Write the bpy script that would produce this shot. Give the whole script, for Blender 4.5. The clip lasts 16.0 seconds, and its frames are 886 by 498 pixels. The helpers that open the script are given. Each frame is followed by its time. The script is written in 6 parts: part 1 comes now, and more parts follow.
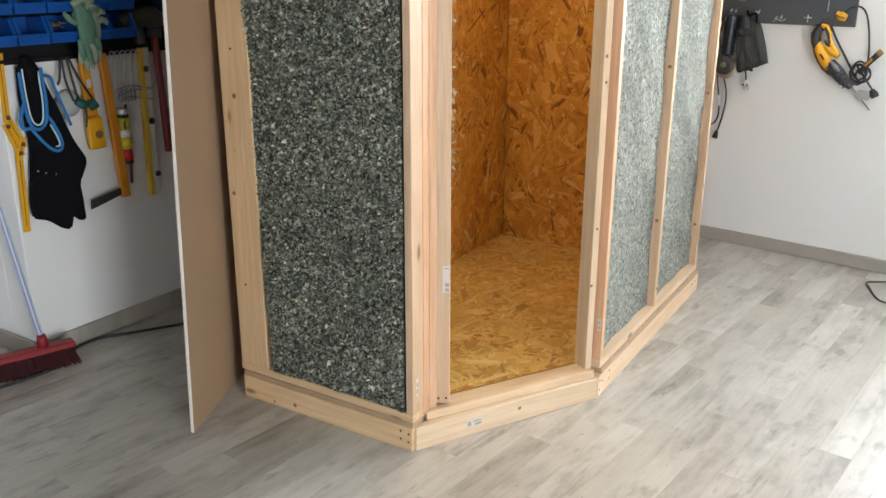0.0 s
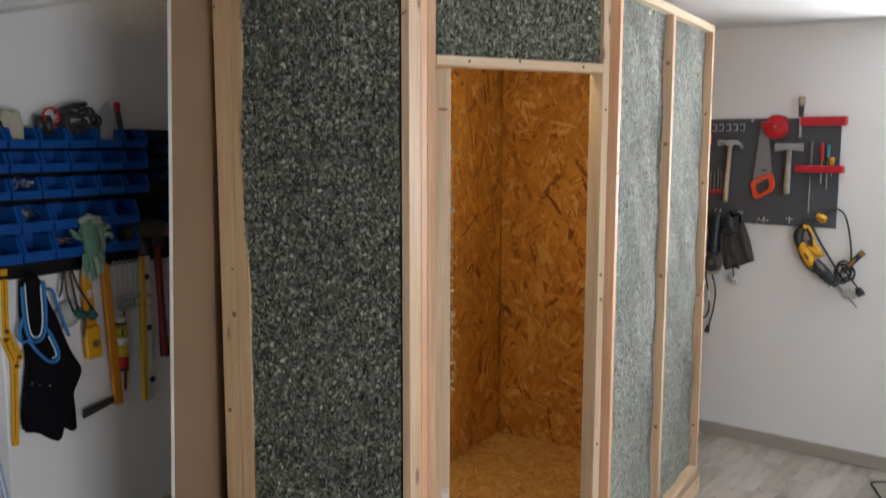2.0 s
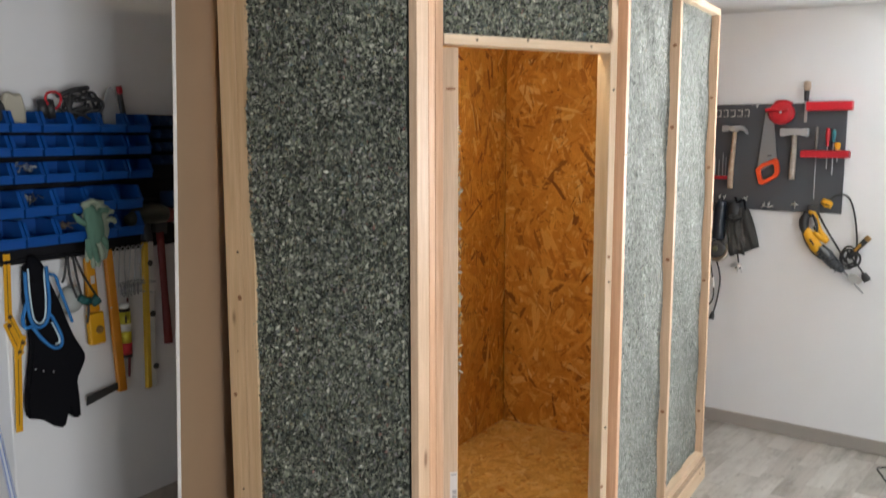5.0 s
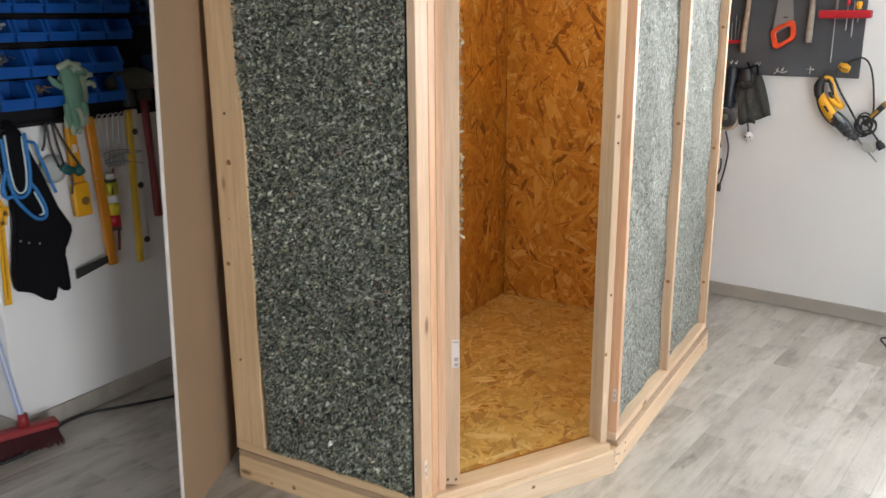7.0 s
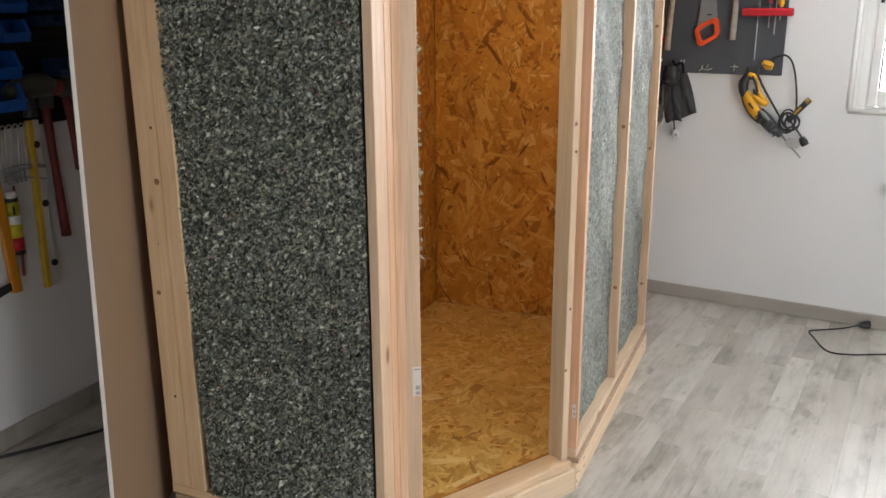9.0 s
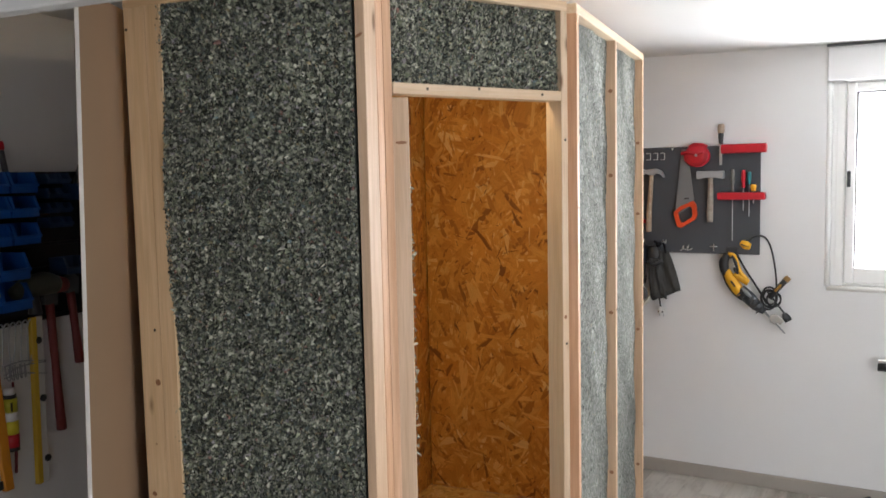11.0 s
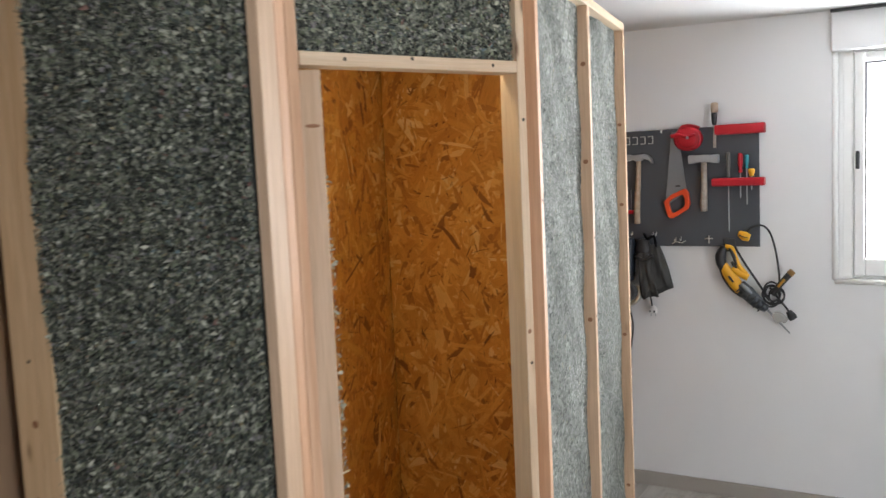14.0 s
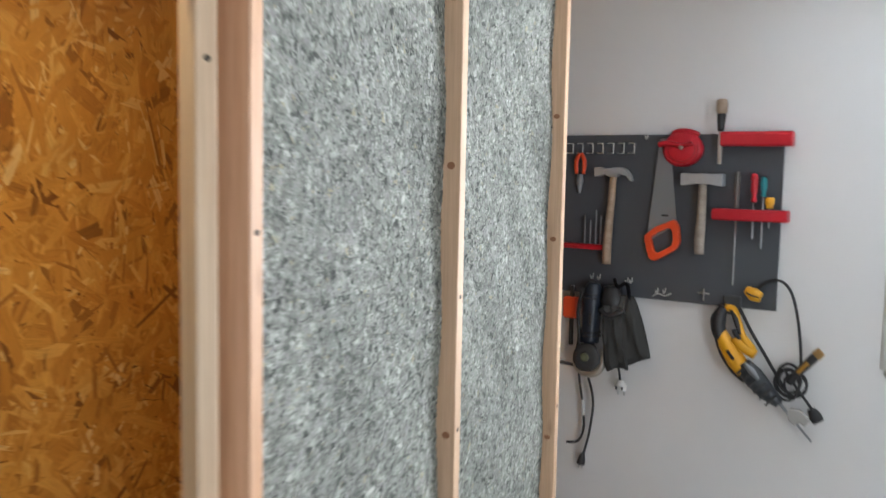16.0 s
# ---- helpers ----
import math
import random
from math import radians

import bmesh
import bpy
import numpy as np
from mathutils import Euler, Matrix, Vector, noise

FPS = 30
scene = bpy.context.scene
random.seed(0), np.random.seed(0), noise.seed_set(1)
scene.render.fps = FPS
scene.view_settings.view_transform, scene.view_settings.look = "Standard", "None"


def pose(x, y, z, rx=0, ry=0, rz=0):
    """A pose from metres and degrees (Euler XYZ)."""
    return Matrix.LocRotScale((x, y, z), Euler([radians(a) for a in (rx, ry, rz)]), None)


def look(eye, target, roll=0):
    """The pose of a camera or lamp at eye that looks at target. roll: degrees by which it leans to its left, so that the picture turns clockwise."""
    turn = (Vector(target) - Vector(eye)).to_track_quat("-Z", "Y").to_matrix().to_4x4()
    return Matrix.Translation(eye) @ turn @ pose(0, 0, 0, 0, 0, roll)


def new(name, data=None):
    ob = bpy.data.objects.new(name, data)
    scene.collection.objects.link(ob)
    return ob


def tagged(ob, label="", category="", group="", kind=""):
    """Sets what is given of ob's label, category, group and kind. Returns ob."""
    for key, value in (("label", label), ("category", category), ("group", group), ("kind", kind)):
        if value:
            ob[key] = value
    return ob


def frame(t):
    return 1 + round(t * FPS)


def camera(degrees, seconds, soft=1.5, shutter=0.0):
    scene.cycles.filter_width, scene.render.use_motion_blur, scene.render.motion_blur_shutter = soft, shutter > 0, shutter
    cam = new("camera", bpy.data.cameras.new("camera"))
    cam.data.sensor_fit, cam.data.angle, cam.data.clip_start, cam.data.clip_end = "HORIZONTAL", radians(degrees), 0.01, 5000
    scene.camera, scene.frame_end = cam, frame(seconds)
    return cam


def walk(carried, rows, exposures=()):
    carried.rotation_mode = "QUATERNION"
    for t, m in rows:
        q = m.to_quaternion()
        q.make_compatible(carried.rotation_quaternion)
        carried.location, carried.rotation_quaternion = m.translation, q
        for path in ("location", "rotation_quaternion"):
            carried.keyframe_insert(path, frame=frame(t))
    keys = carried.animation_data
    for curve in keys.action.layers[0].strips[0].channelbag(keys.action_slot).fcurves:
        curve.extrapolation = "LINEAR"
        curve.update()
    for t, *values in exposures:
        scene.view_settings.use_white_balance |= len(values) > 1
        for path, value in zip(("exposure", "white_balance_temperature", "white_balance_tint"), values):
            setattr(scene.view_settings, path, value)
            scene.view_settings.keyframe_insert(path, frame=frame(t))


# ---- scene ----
cam = camera(54.8, 16.0, shutter=0.7)
PATH = [
    (0, (0.118, 0.116, 1.442), (-0.888, 1.727, 0.815), 0.2),
    (0.5, (0.102, 0.117, 1.431), (-0.897, 1.731, 0.803), 0.1),
    (1, (0.096, 0.118, 1.491), (-0.9, 1.738, 0.872), 0.1),
    (1.5, (0.07, 0.125, 1.55), (-0.95, 1.802, 1.163), 0.1),
    (2, (0.084, 0.123, 1.605), (-0.948, 1.818, 1.352), 0.1),
    (2.5, (0.081, 0.121, 1.639), (-0.959, 1.821, 1.472), 0.1),
    (3, (0.068, 0.117, 1.646), (-0.972, 1.819, 1.507), 0.0),
    (3.2, (0.065, 0.119, 1.641), (-0.975, 1.823, 1.511), -0.0),
    (5.3, (0.053, 0.123, 1.542), (-0.973, 1.809, 1.221), -0.3),
    (5.5, (0.054, 0.12, 1.525), (-0.971, 1.799, 1.164), -0.5),
    (6, (0.055, 0.108, 1.5), (-0.961, 1.774, 1.065), -0.6),
    (6.5, (0.033, 0.117, 1.471), (-0.973, 1.772, 0.973), -0.6),
    (7, (-0.015, 0.218, 1.474), (-1.011, 1.87, 0.947), -0.4),
    (7.5, (-0.072, 0.312, 1.487), (-1.061, 1.969, 0.959), -0.4),
    (8, (-0.227, 0.287, 1.478), (-1.09, 2.008, 0.936), 0.6),
    (8.5, (-0.313, 0.259, 1.477), (-1.094, 2.022, 0.944), 0.15),
    (9, (-0.249, 0.297, 1.509), (-1.027, 2.056, 0.959), -0.35),
    (9.5, (-0.234, 0.265, 1.54), (-1.011, 2.045, 1.061), -0.4),
    (10, (-0.248, 0.246, 1.558), (-1.024, 2.056, 1.211), -0.6),
    (10.2, (-0.238, 0.237, 1.572), (-1.02, 2.056, 1.289), -0.8),
    (12.3, (-0.24, 0.249, 1.633), (-1.018, 2.086, 1.489), -1.3),
    (12.5, (-0.237, 0.236, 1.628), (-1.018, 2.072, 1.485), -1.2),
    (13, (-0.272, 0.294, 1.596), (-1.041, 2.133, 1.433), -1.6),
    (13.5, (-0.288, 0.46, 1.584), (-1.056, 2.297, 1.394), -1.9),
    (14, (-0.256, 0.68, 1.599), (-1.037, 2.511, 1.404), -2.6),
    (14.5, (-0.3, 0.945, 1.588), (-1.081, 2.776, 1.402), -3.5),
    (15, (-0.266, 1.282, 1.584), (-1.044, 3.115, 1.397), -3.1),
    (15.5, (-0.163, 1.606, 1.591), (-0.995, 3.415, 1.405), -2.8),
    (16, (-0.205, 1.925, 1.574), (-1.091, 3.709, 1.4), 1.1),
]
# the clip's own exposure drifts as the bright window side comes and goes
EXPOSURE = [(0.0, 0.20, 6500, 9), (1.0, 0.17, 6500, 10), (1.5, 0.0, 6500, 10), (2.0, -0.58, 6500, 12), (2.5, -0.5, 6500, 12), (3.0, -0.48, 6500, 12), (5.5, 0.0, 6500, 11), (7.0, 0.08, 6550, 11), (8.0, 0.1, 6600, 12), (8.5, 0.05, 6600, 12), (9.0, -0.27, 6550, 12), (10.0, -0.36, 6500, 13),
            (12.5, -0.3, 6450, 13), (13.0, -0.6, 6400, 15), (13.5, -0.85, 6400, 16), (14.0, -0.42, 6350, 12), (14.5, -0.38, 6300, 13), (15.0, -0.82, 6250, 14), (15.5, -0.94, 6150, 13), (16.0, -0.55, 6150, 10)]
walk(cam, [(t, look(eye, target, roll)) for t, eye, target, roll in PATH], EXPOSURE)

# daylight from the openings, an added south fill and one warm lamp
WORLD_STRENGTH = 0.12

# ---------------------------------------------------------------- world and light
world = bpy.data.worlds.new("sky")
scene.world = world
world.use_nodes = True
wn = world.node_tree
sky = wn.nodes.new("ShaderNodeTexSky")
sky.sky_type = "NISHITA"
sky.sun_disc = False
sky.sun_elevation = radians(38)
sky.sun_rotation = radians(100)
wn.links.new(sky.outputs["Color"], wn.nodes["Background"].inputs["Color"])
wn.nodes["Background"].inputs["Strength"].default_value = WORLD_STRENGTH


def area_light(name, m, sx, sy, power, colour):
    data = bpy.data.lights.new(name, "AREA")
    data.shape, data.size, data.size_y, data.energy, data.color = "RECTANGLE", sx, sy, power, colour
    ob = new(name, data)
    ob.matrix_world = m
    return ob


sun_data = bpy.data.lights.new("sun", "SUN")
sun_data.energy, sun_data.angle, sun_data.color = 1.0, radians(12), (1.0, 0.96, 0.9)
new("sun", sun_data).matrix_world = look((8, 2, 8), (0, 9, 0))

# ---------------------------------------------------------------- the plan
CEIL = 2.18            # ceiling over the booth
LOW = 2.045            # lowered ceiling this side of the beam
NORTH = 4.77           # wall with the pegboard and the window
WEST = -2.78           # wall with the storage bins
EAST = 3.0             # open side that lets the daylight in
SOUTH = -2.6
H = 2.095              # height of the booth
FRONT = 2.055          # outer face of the booth's front panel
SIDE = -0.868          # outer face of the booth's side panel
DOOR = Vector((-1.197, 2.147, 0))      # left end of the door panel's outer face
DDIR = Vector((0.5038, 0.8638, 0)).normalized()
DIN = Vector((-DDIR.y, DDIR.x, 0))     # into the booth
DANG = math.degrees(math.atan2(DDIR.y, DDIR.x))


# the north wall stands askew: turned about a point behind the booth
TURN = Matrix.Translation((-0.9, NORTH + 0.005, 0)) @ Matrix.Rotation(radians(-7.1), 4, "Z") @ Matrix.Translation((0.908, -NORTH, 0))


# daylight through the east doorway and the window; the south lamp is an added fill
area_light("daylight_east", pose(EAST - 0.02, -0.35, 0.90, 0, 90, 0), 1.65, 1.5, 130, (0.93, 0.97, 1.0))
area_light("daylight_south", pose(0.9, SOUTH + 0.02, 1.25, 90, 0, 0), 1.3, 1.4, 6.5, (0.94, 0.97, 1.0))
area_light("daylight_window", TURN @ pose(0.5, NORTH + 0.36, 1.38, -112, 0, 0), 1.2, 0.75, 146, (0.93, 0.97, 1.0))


# ---------------------------------------------------------------- node helpers
def material(name, rough=0.6, metal=0.0):
    m = bpy.data.materials.new(name)
    m.use_nodes = True
    b = m.node_tree.nodes["Principled BSDF"]
    b.inputs["Roughness"].default_value, b.inputs["Metallic"].default_value = rough, metal
    return m, m.node_tree, b


def node(nt, kind, **inputs):
    n = nt.nodes.new(kind)
    for key, value in inputs.items():
        n.inputs[key.replace("_", " ")].default_value = value
    return n


def ramp(nt, fac, stops, constant=False):
    r = nt.nodes.new("ShaderNodeValToRGB")
    el = r.color_ramp.elements
    while len(el) < len(stops):
        el.new(0.5)
    for e, (p, c) in zip(el, stops):
        e.position, e.color = p, (*c, 1) if len(c) == 3 else c
    if constant:
        r.color_ramp.interpolation = "CONSTANT"
    nt.links.new(fac, r.inputs[0])
    return r.outputs[0]


def grey(a):
    return (a, a, a)


def mix(nt, kind, fac, a, b):
    n = nt.nodes.new("ShaderNodeMix")
    n.data_type, n.blend_type = "RGBA", kind
    for sock, v in ((n.inputs[0], fac), (n.inputs[6], a), (n.inputs[7], b)):
        if hasattr(v, "is_linked"):
            nt.links.new(v, sock)
        else:
            sock.default_value = v if not isinstance(v, tuple) else (*v, 1)
    return n.outputs[2]


def coords(nt, kind="Object", scale=(1, 1, 1), shift=None, turn=(0, 0, 0)):
    tc = nt.nodes.new("ShaderNodeTexCoord")
    mp = nt.nodes.new("ShaderNodeMapping")
    mp.inputs["Scale"].default_value = scale
    mp.inputs["Rotation"].default_value = turn
    nt.links.new(tc.outputs[kind], mp.inputs["Vector"])
    if shift is not None:
        nt.links.new(shift, mp.inputs["Location"])
    return mp.outputs[0]


def noise_tex(nt, vec, scale, detail=4, rough=0.55):
    n = node(nt, "ShaderNodeTexNoise", Scale=scale, Detail=detail, Roughness=rough)
    nt.links.new(vec, n.inputs["Vector"])
    return n.outputs["Fac"]


def bump(nt, b, height, strength, distance=0.002):
    n = node(nt, "ShaderNodeBump", Strength=strength, Distance=distance)
    nt.links.new(height, n.inputs["Height"])
    nt.links.new(n.outputs[0], b.inputs["Normal"])


def times(nt, a, k):
    n = nt.nodes.new("ShaderNodeMath")
    n.operation = "MULTIPLY"
    nt.links.new(a, n.inputs[0])
    n.inputs[1].default_value = k
    return n.outputs[0]


# ---------------------------------------------------------------- materials
def paint(name, colour, rough=0.75, grain=0.04, relief=0.15, fine=260, gloss=0.5):
    """Painted or moulded surface: slight blotches, fine roller or moulding grain."""
    m, nt, b = material(name, rough)
    b.inputs["Specular IOR Level"].default_value = gloss
    v = coords(nt)
    big = noise_tex(nt, v, 1.7, 3)
    small = noise_tex(nt, v, fine, 2)
    c = mix(nt, "MIX", big, tuple(x * (1 - grain) for x in colour), tuple(min(1, x * (1 + grain)) for x in colour))
    nt.links.new(c, b.inputs["Base Color"])
    bump(nt, b, small, relief, 0.001)
    return m


def plastic(name, colour, rough=0.4):
    return paint(name, colour, rough, 0.08, 0.08, 500)


def pine(name, light, dark, knots=True):
    """Planed softwood; the grain runs along local x."""
    m, nt, b = material(name, 0.55)
    info = nt.nodes.new("ShaderNodeObjectInfo")
    comb = nt.nodes.new("ShaderNodeCombineXYZ")
    r10 = times(nt, info.outputs["Random"], 37.0)
    for i in range(3):
        nt.links.new(r10, comb.inputs[i])
    v = coords(nt, "Object", (0.9, 16, 16), comb.outputs[0])
    rings = noise_tex(nt, v, 3.0, 5, 0.6)
    vf = coords(nt, "Object", (6, 240, 240), comb.outputs[0])
    fine = noise_tex(nt, vf, 1.5, 2)
    base = ramp(nt, rings, [(0.34, dark), (0.5, tuple((p + q) / 2 for p, q in zip(light, dark))), (0.62, light)])
    base = mix(nt, "MULTIPLY", 0.35, base, ramp(nt, fine, [(0.35, grey(0.72)), (0.6, grey(1.0))]))
    tone = ramp(nt, info.outputs["Random"], [(0.0, (0.93, 0.86, 0.80)), (0.5, (1.0, 0.98, 0.95)), (1.0, (1.0, 0.92, 0.84))])
    base = mix(nt, "MULTIPLY", 1.0, base, tone)
    if knots:
        vk = coords(nt, "Object", (3.2, 9, 9), comb.outputs[0])
        vor = node(nt, "ShaderNodeTexVoronoi", Scale=1.0, Randomness=1.0)
        nt.links.new(vk, vor.inputs["Vector"])
        base = mix(nt, "MIX", ramp(nt, vor.outputs["Distance"], [(0.05, grey(0.85)), (0.085, grey(0.25)), (0.12, grey(0))]), base, (0.17, 0.075, 0.03))
    nt.links.new(base, b.inputs["Base Color"])
    bump(nt, b, fine, 0.25, 0.0006)
    return m


def strand_mat(name, stops, rough=0.5):
    """Pressed wood strands, one tone for each strand, grain along the strand."""
    m, nt, b = material(name, rough)
    geo = nt.nodes.new("ShaderNodeNewGeometry")
    rnd = geo.outputs["Random Per Island"]
    comb = nt.nodes.new("ShaderNodeCombineXYZ")
    nt.links.new(times(nt, rnd, 91), comb.inputs[0])
    nt.links.new(times(nt, rnd, 53), comb.inputs[1])
    grain = noise_tex(nt, coords(nt, "UV", (14, 420, 1), comb.outputs[0]), 1.0, 4, 0.65)
    c = ramp(nt, rnd, stops)
    c = mix(nt, "MULTIPLY", 0.85, c, ramp(nt, grain, [(0.3, (0.60, 0.51, 0.42)), (0.46, (0.92, 0.88, 0.84)), (0.66, (1.10, 1.10, 1.10))]))
    blot = noise_tex(nt, coords(nt, "Object"), 5, 3)
    c = mix(nt, "MULTIPLY", 0.6, c, ramp(nt, blot, [(0.3, (0.75, 0.68, 0.6)), (0.6, grey(1.0))]))
    nt.links.new(c, b.inputs["Base Color"])
    bump(nt, b, grain, 0.3, 0.0006)
    return m


def fleck_mat(name, stops, depth=0.6, clump=0.8, tuft_scale=55):
    """Shredded foam and fibre flecks, one colour each, gathered in lighter and darker clumps."""
    m, nt, b = material(name, 0.9)
    geo = nt.nodes.new("ShaderNodeNewGeometry")
    c = ramp(nt, geo.outputs["Random Per Island"], stops, True)
    v = coords(nt)
    big = noise_tex(nt, v, 3.2, 3)
    mid = noise_tex(nt, v, tuft_scale, 3, 0.6)
    fine = noise_tex(nt, v, 420, 2)
    c = mix(nt, "MULTIPLY", 0.7, c, ramp(nt, big, [(0.32, grey(0.76)), (0.66, grey(1.14))]))
    c = mix(nt, "MULTIPLY", clump, c, ramp(nt, mid, [(0.34, (0.60, 0.60, 0.60)), (0.50, grey(0.96)), (0.66, (1.26, 1.26, 1.22))]))
    c = mix(nt, "MULTIPLY", depth, c, ramp(nt, fine, [(0.3, grey(0.6)), (0.65, grey(1.15))]))
    nt.links.new(c, b.inputs["Base Color"])
    bump(nt, b, fine, 0.5, 0.002)
    return m


def floor_mat(name):
    """Greyed-oak laminate strip; grain runs along local y."""
    m, nt, b = material(name, 0.36)
    info = nt.nodes.new("ShaderNodeObjectInfo")
    geo = nt.nodes.new("ShaderNodeNewGeometry")
    add = nt.nodes.new("ShaderNodeMath")
    nt.links.new(info.outputs["Random"], add.inputs[0])
    nt.links.new(geo.outputs["Random Per Island"], add.inputs[1])
    fr = nt.nodes.new("ShaderNodeMath")
    fr.operation = "FRACT"
    nt.links.new(add.outputs[0], fr.inputs[0])
    rnd = fr.outputs[0]
    comb = nt.nodes.new("ShaderNodeCombineXYZ")
    for i, k in enumerate((23.0, 71.0, 11.0)):
        nt.links.new(times(nt, rnd, k), comb.inputs[i])
    tone = ramp(nt, rnd, [(0, (0.415, 0.382, 0.338)), (0.18, (0.462, 0.430, 0.385)), (0.45, (0.516, 0.486, 0.440)), (0.62, (0.556, 0.528, 0.482)), (0.8, (0.480, 0.449, 0.404)), (1, (0.592, 0.566, 0.520))])
    veins = noise_tex(nt, coords(nt, "Object", (40, 2.0, 1), comb.outputs[0]), 1.0, 7, 0.72)
    c = mix(nt, "MULTIPLY", 0.85, tone, ramp(nt, veins, [(0.30, (0.76, 0.74, 0.72)), (0.50, grey(0.98)), (0.72, grey(1.06))]))
    cloud = noise_tex(nt, coords(nt, "Object", (8, 2.8, 1), comb.outputs[0]), 1.0, 4, 0.65)
    c = mix(nt, "MULTIPLY", 0.8, c, ramp(nt, cloud, [(0.34, (0.56, 0.535, 0.505)), (0.50, grey(0.93)), (0.68, grey(1.10))]))
    scuff = noise_tex(nt, coords(nt, "Object", (150, 22, 1), comb.outputs[0]), 1.0, 3, 0.6)
    c = mix(nt, "MULTIPLY", 0.8, c, ramp(nt, scuff, [(0.24, (0.50, 0.47, 0.44)), (0.33, grey(1.0))]))
    spot = noise_tex(nt, coords(nt, "Object", (22, 7, 1), comb.outputs[0]), 1.0, 3, 0.6)
    c = mix(nt, "MULTIPLY", 0.8, c, ramp(nt, spot, [(0.27, (0.62, 0.59, 0.56)), (0.40, grey(1.0))]))
    nt.links.new(c, b.inputs["Base Color"])
    nt.links.new(ramp(nt, cloud, [(0.3, grey(0.30)), (0.7, grey(0.46))]), b.inputs["Roughness"])
    bump(nt, b, veins, 0.12, 0.0006)
    return m


def metal(name, colour, rough=0.35, share=1.0):
    m, nt, b = material(name, rough, share)
    n = noise_tex(nt, coords(nt), 60, 4)
    nt.links.new(mix(nt, "MIX", n, tuple(x * 0.75 for x in colour), colour), b.inputs["Base Color"])
    nt.links.new(ramp(nt, n, [(0.3, grey(rough * 0.8)), (0.7, grey(min(1, rough * 1.4)))]), b.inputs["Roughness"])
    return m


def glow(name, colour, strength):
    m, nt, b = material(name, 0.5)
    b.inputs["Base Color"].default_value = (*colour, 1)
    b.inputs["Emission Color"].default_value = (*colour, 1)
    b.inputs["Emission Strength"].default_value = strength
    return m


WALL = paint("white_wall_paint", (0.79, 0.79, 0.795), 0.85, 0.03, 0.35, 190)
# darkened well below CEILING so less light bounces onto the upper walls
CEILING_LOW = paint("darkened_ceiling_paint", (0.42, 0.42, 0.41), 0.9, 0.04, 0.3, 150)
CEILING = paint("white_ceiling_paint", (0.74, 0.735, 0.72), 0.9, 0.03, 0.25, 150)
SKIRT = paint("taupe_baseboard", (0.37, 0.335, 0.30), 0.5, 0.08, 0.1, 90)
PINE = pine("pine", (0.74, 0.56, 0.36), (0.64, 0.455, 0.265))
PINE_PALE = pine("pale_pine", (0.755, 0.62, 0.46), (0.665, 0.505, 0.35))
PINE_PINK = pine("pinkish_pine", (0.635, 0.470, 0.335), (0.545, 0.385, 0.258))
PINE_BROWN = pine("brown_board", (0.47, 0.335, 0.225), (0.37, 0.25, 0.16))
PINE_RED = pine("reddish_pine", (0.69, 0.455, 0.305), (0.59, 0.355, 0.215))
OSB = strand_mat("osb_strands", [(0.0, (0.227, 0.088, 0.017)), (0.05, (0.407, 0.176, 0.031)), (0.14, (0.558, 0.260, 0.044)), (0.5, (0.643, 0.323, 0.057)), (0.82, (0.724, 0.398, 0.086)), (0.94, (0.780, 0.491, 0.149)), (1.0, (0.828, 0.611, 0.259))])
# OSB again in paler, yellower tones, for the floor board alone
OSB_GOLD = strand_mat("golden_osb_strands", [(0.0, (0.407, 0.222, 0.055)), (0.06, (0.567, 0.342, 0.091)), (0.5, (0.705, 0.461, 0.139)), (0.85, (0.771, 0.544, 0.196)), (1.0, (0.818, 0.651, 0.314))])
OSB_DARK = paint("dark_sliver", (0.17, 0.068, 0.015), 0.6, 0.3, 0.2, 200)
OSB_BACK = paint("osb_ground", (0.48, 0.205, 0.032), 0.7, 0.2, 0.3, 120)
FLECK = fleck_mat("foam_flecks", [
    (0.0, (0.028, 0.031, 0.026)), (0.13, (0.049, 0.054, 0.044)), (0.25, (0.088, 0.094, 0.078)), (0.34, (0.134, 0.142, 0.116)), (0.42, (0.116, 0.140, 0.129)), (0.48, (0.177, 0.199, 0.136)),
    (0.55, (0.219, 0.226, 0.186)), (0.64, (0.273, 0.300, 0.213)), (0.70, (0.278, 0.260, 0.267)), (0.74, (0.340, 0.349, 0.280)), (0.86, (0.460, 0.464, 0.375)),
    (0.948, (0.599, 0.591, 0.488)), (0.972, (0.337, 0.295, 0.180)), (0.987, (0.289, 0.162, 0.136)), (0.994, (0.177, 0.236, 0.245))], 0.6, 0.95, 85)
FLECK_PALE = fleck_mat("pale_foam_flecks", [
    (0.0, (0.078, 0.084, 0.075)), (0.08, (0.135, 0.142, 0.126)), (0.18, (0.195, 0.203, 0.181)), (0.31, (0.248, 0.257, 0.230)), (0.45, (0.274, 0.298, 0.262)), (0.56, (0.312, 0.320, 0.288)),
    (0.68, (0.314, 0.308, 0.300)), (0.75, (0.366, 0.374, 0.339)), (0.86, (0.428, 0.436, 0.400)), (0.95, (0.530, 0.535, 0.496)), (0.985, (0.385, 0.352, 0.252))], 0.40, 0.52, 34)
FLECK_CREAM = fleck_mat("cream_foam_flecks", [
    (0.0, (0.300, 0.305, 0.235)), (0.10, (0.405, 0.415, 0.325)), (0.35, (0.490, 0.500, 0.395)), (0.65, (0.560, 0.565, 0.455)), (0.90, (0.660, 0.660, 0.555))], 0.35, 0.6, 21)
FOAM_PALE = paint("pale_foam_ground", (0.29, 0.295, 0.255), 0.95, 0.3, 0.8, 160)
